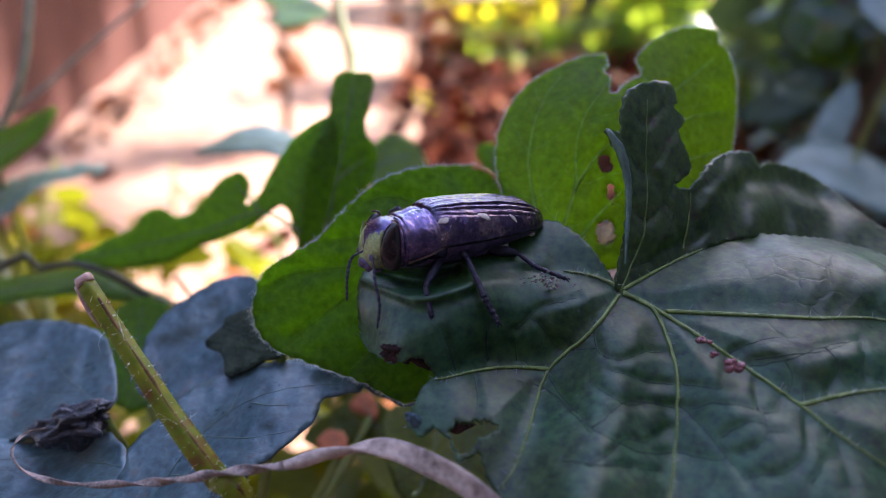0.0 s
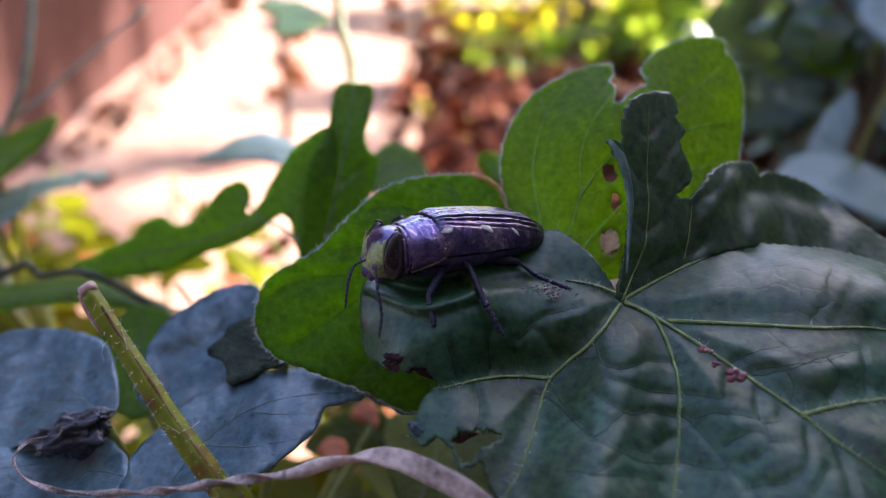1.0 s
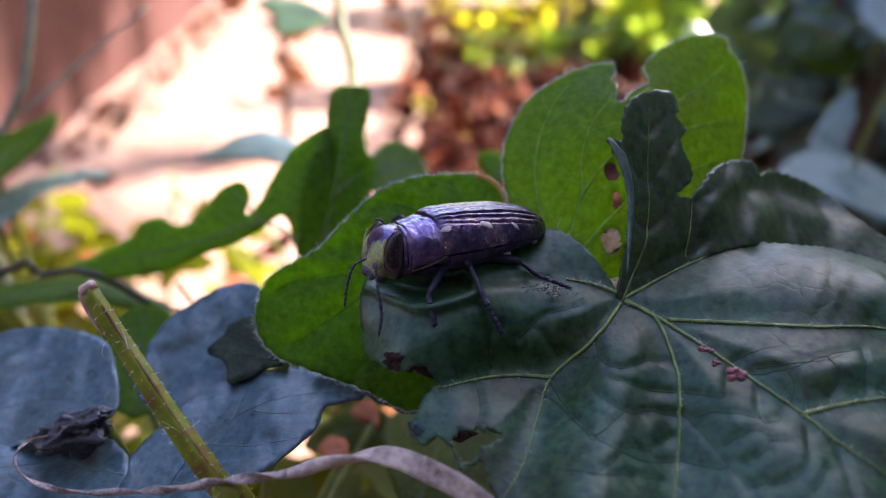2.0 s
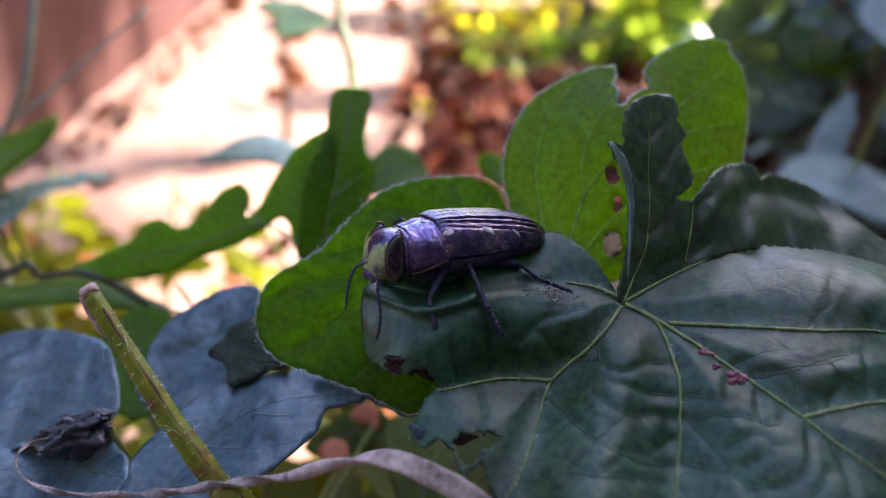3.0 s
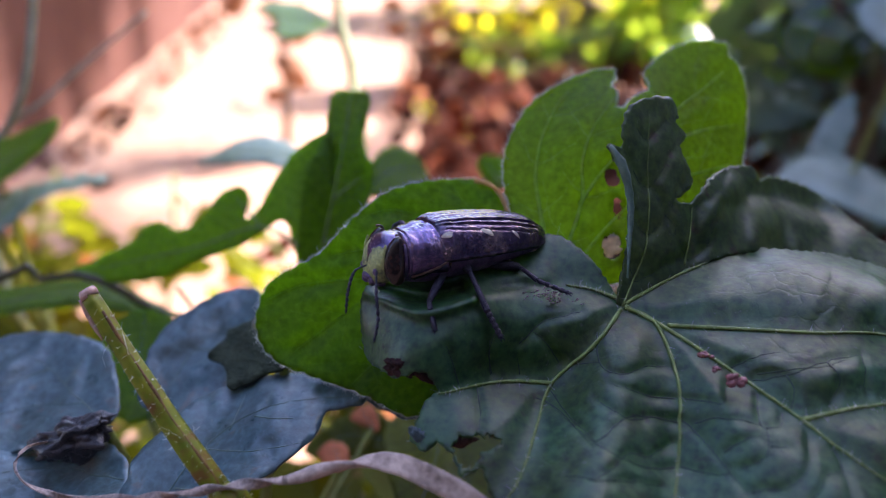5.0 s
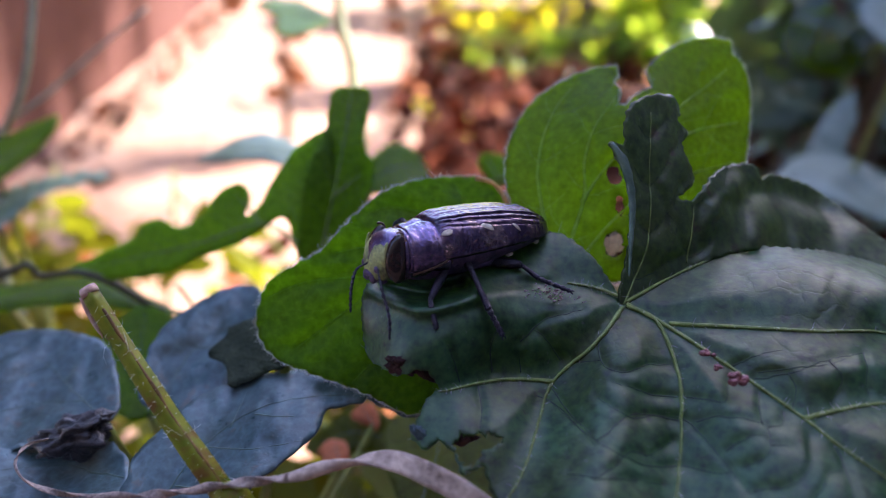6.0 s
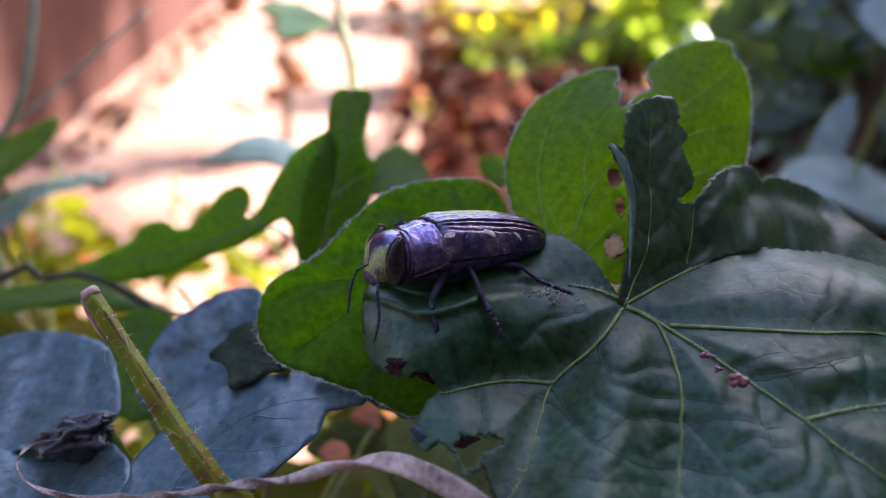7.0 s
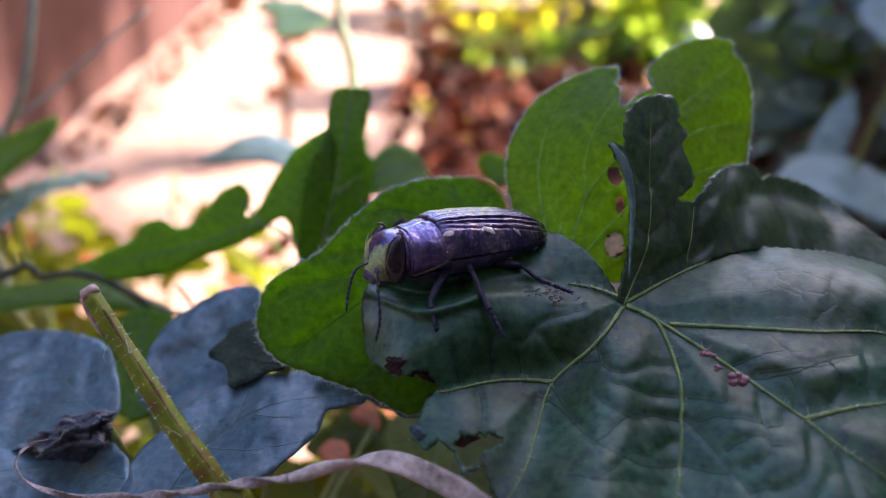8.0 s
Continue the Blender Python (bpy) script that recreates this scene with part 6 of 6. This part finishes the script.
antenna_near = antenna([(0.01, -1.98, -0.56), (-0.88, -4, -2.63), (-1.33, -5.43, -5.1), (-2.15, -6.04, -7.46)])
antenna_far = antenna([(-0.28, 0.05, -0.31), (-1.83, 0.13, -0.8), (-3.03, -0.43, -2.6), (-3.88, -1.07, -5.12)])

# ---- damage on the leaf under the beetle ----
def crumple(name, place, size, material, parent, label, seed, turn=(0, 0, 0)):
    bm = bmesh.new()
    bmesh.ops.create_icosphere(bm, subdivisions=4, radius=1)
    for vt in bm.verts:
        p = vt.co.copy()
        r = 1 + 0.5 * noise.noise(p * 1.7 + Vector((seed, 0, 0))) + 0.4 * noise.noise(p * 4 + Vector((0, seed, 0)))
        vt.co = Vector((p.x * size[0], p.y * size[1], p.z * size[2])) * r * MM
    return part(name, bm, material, parent, label, m=parent.matrix_world.inverted() @ Matrix.Translation(Vector(place) * MM) @ pose(0, 0, 0, *turn))


bpy.context.view_layer.update()
crumple("burnt_edge", (-5, 70.5, 152.4), (1.9, 0.7, 1.0), M_BURN, main_leaf, "scorched curled leaf edge", 3, (0, 12, 0))
crumple("burnt_edge", (-2.3, 70.1, 151.5), (1.5, 0.35, 0.45), M_BURN, main_leaf, "scorched curled leaf edge", 5, (0, 40, 0))
crumple("burnt_edge", (1.9, 64.2, 147.1), (1.5, 0.4, 0.7), M_BURN, main_leaf, "scorched curled leaf edge", 8, (0, -10, 0))
crumple("curled_tip", (-2.6, 64.3, 147.5), (0.7, 0.5, 1.5), M_BLUE, main_leaf, "withered bluish curled tip", 9, (0, -35, 0))
crumple("dry_patch", (23.2, 92.3, 157.6), (1.25, 0.12, 1.5), M_PAPER, pair_leaf, "pale dry skin left in a bitten hole", 13)
rng = np.random.default_rng(9)
chunks = []
for k in range(70):
    c = rng.normal(0, 1, 2)
    q = Vector((12.7, 77.3, 157.8)) + Vector((c[0] * 1.7, 0, -abs(c[0]) * 0.1 + c[1] * 0.55 - 0.35 * c[0]))
    r = rng.uniform(0.07, 0.27)
    chunks.append(([tuple(q + Vector((r * math.cos(a), -r * 0.8 * h, r * h + 0.5 * r * math.sin(a)))) for h in (0, 1) for a in (0, 2.1, 4.2)], [(0, 1, 2), (3, 5, 4), (0, 3, 4, 1), (1, 4, 5, 2), (2, 5, 3, 0)]))
v, f = join(chunks)
tagged(part("grit", mesh_of(np.array(v) * MM, f), M_SPARKLE_GRIT, main_leaf, m=main_leaf.matrix_world.inverted()), kind="stuff")

# ---- scale insects ----
for q, r in (((29.1, 69.8, 154.5), 0.78), ((30, 68.2, 153.8), 0.5), ((31.6, 66.3, 153.5), 1.05)):
    rng = np.random.default_rng(int(r * 100))
    bm = bmesh.new()
    for k in range(7):
        g = bmesh.ops.create_icosphere(bm, subdivisions=3, radius=1)
        o = Vector(rng.normal(0, 0.45, 3))
        a = rng.uniform(0.3, 0.6)
        for vt in g["verts"]:
            w = 1 + 0.3 * noise.noise(vt.co * 2.5 + o)
            vt.co = (Vector((vt.co.x * a * w + o.x, 0.75 * (vt.co.y * a * w + 0.5 * o.y), vt.co.z * a * w * 0.8 + 0.45 * o.z - 0.3 * o.x))) * r * MM
    ob = part("scale_insect", bm, M_MITE, m=Matrix.Translation(Vector(q) * MM) @ pose(0, 0, 0, TILT))
    tagged(ob, "tiny pink scale insect stuck on leaf vein", "insect", "scale insects on the leaf")


# ---- movement ----
def motions():
    # the hind body pumps up and down
    tail = [(0, 1.0), (0.5, 3.6), (1.0, 3.9), (1.5, -0.4), (3.0, 3.4), (3.5, 0), (4.0, 0.9), (4.5, 3.6), (6.0, -1.3), (6.5, 1.8), (7.0, 3.7), (7.5, 4.6), (8.0, 1.8)]
    for ob in rear:
        walk(ob, [(t, Matrix.Translation((7.2 * MM, 0, 0)) @ pose(0, 0, 0, 0, d, 0)) for t, d in tail])
    # feelers swing
    axis = Vector((0.459, 0.84, -0.289))
    near = [(0, 3), (0.5, 2.2), (1.0, 2.2), (1.5, 2.6), (3.0, -0.7), (3.5, 0), (4.0, -0.4), (4.5, -3), (5.6, 0), (6.0, 9), (6.5, -2.6), (7.0, -4), (7.5, -1.8), (8.0, -2.2)]
    far = [(0, 7.5), (0.5, 4), (1.0, 2.3), (1.5, 1.3), (3.0, 0.7), (3.5, 0), (4.0, 4.4), (4.5, 0.5), (6.0, 6), (6.5, 5.8), (7.0, 2.6), (7.5, 1.2), (8.0, 0.8)]
    for ob, rows in ((antenna_near, near), (antenna_far, far)):
        at = ob.matrix_basis.copy()
        walk(ob, [(t, at @ Matrix.Rotation(radians(-d), 4, axis)) for t, d in rows])
    # leaves stirred by the air at the start
    stir = [(0, -1), (0.5, -0.75), (1.0, -0.33), (1.5, -0.15), (3.0, 0), (3.5, 0), (4.0, 0), (4.5, 0), (6.0, 0.2), (6.5, 0.3), (7.0, 0.27), (7.5, 0.3), (8.0, 0.33)]
    at = pair_leaf.matrix_basis.copy()
    walk(pair_leaf, [(t, at @ pose(0.0005 * k, 0, 0, 0, 0, -2.2 * k)) for t, k in stir])
    sway = [(0, 0.85, 0.9), (0.5, 1.15, 0.85), (1.0, 0.55, 0.5), (1.5, 0.05, -0.25), (3.0, -0.1, -0.15), (3.5, 0, 0), (4.0, -0.25, -0.4), (4.5, -0.2, -0.3), (6.0, -0.2, -0.05), (7.0, -0.2, 0), (8.0, -0.2, 0)]
    for ob, k in ((upright_leaf, 1.0), (arm_leaf, 0.45)):
        at = ob.matrix_basis.copy()
        walk(ob, [(t, at @ pose(k * x * MM, 0, k * z * MM)) for t, x, z in sway])


motions()
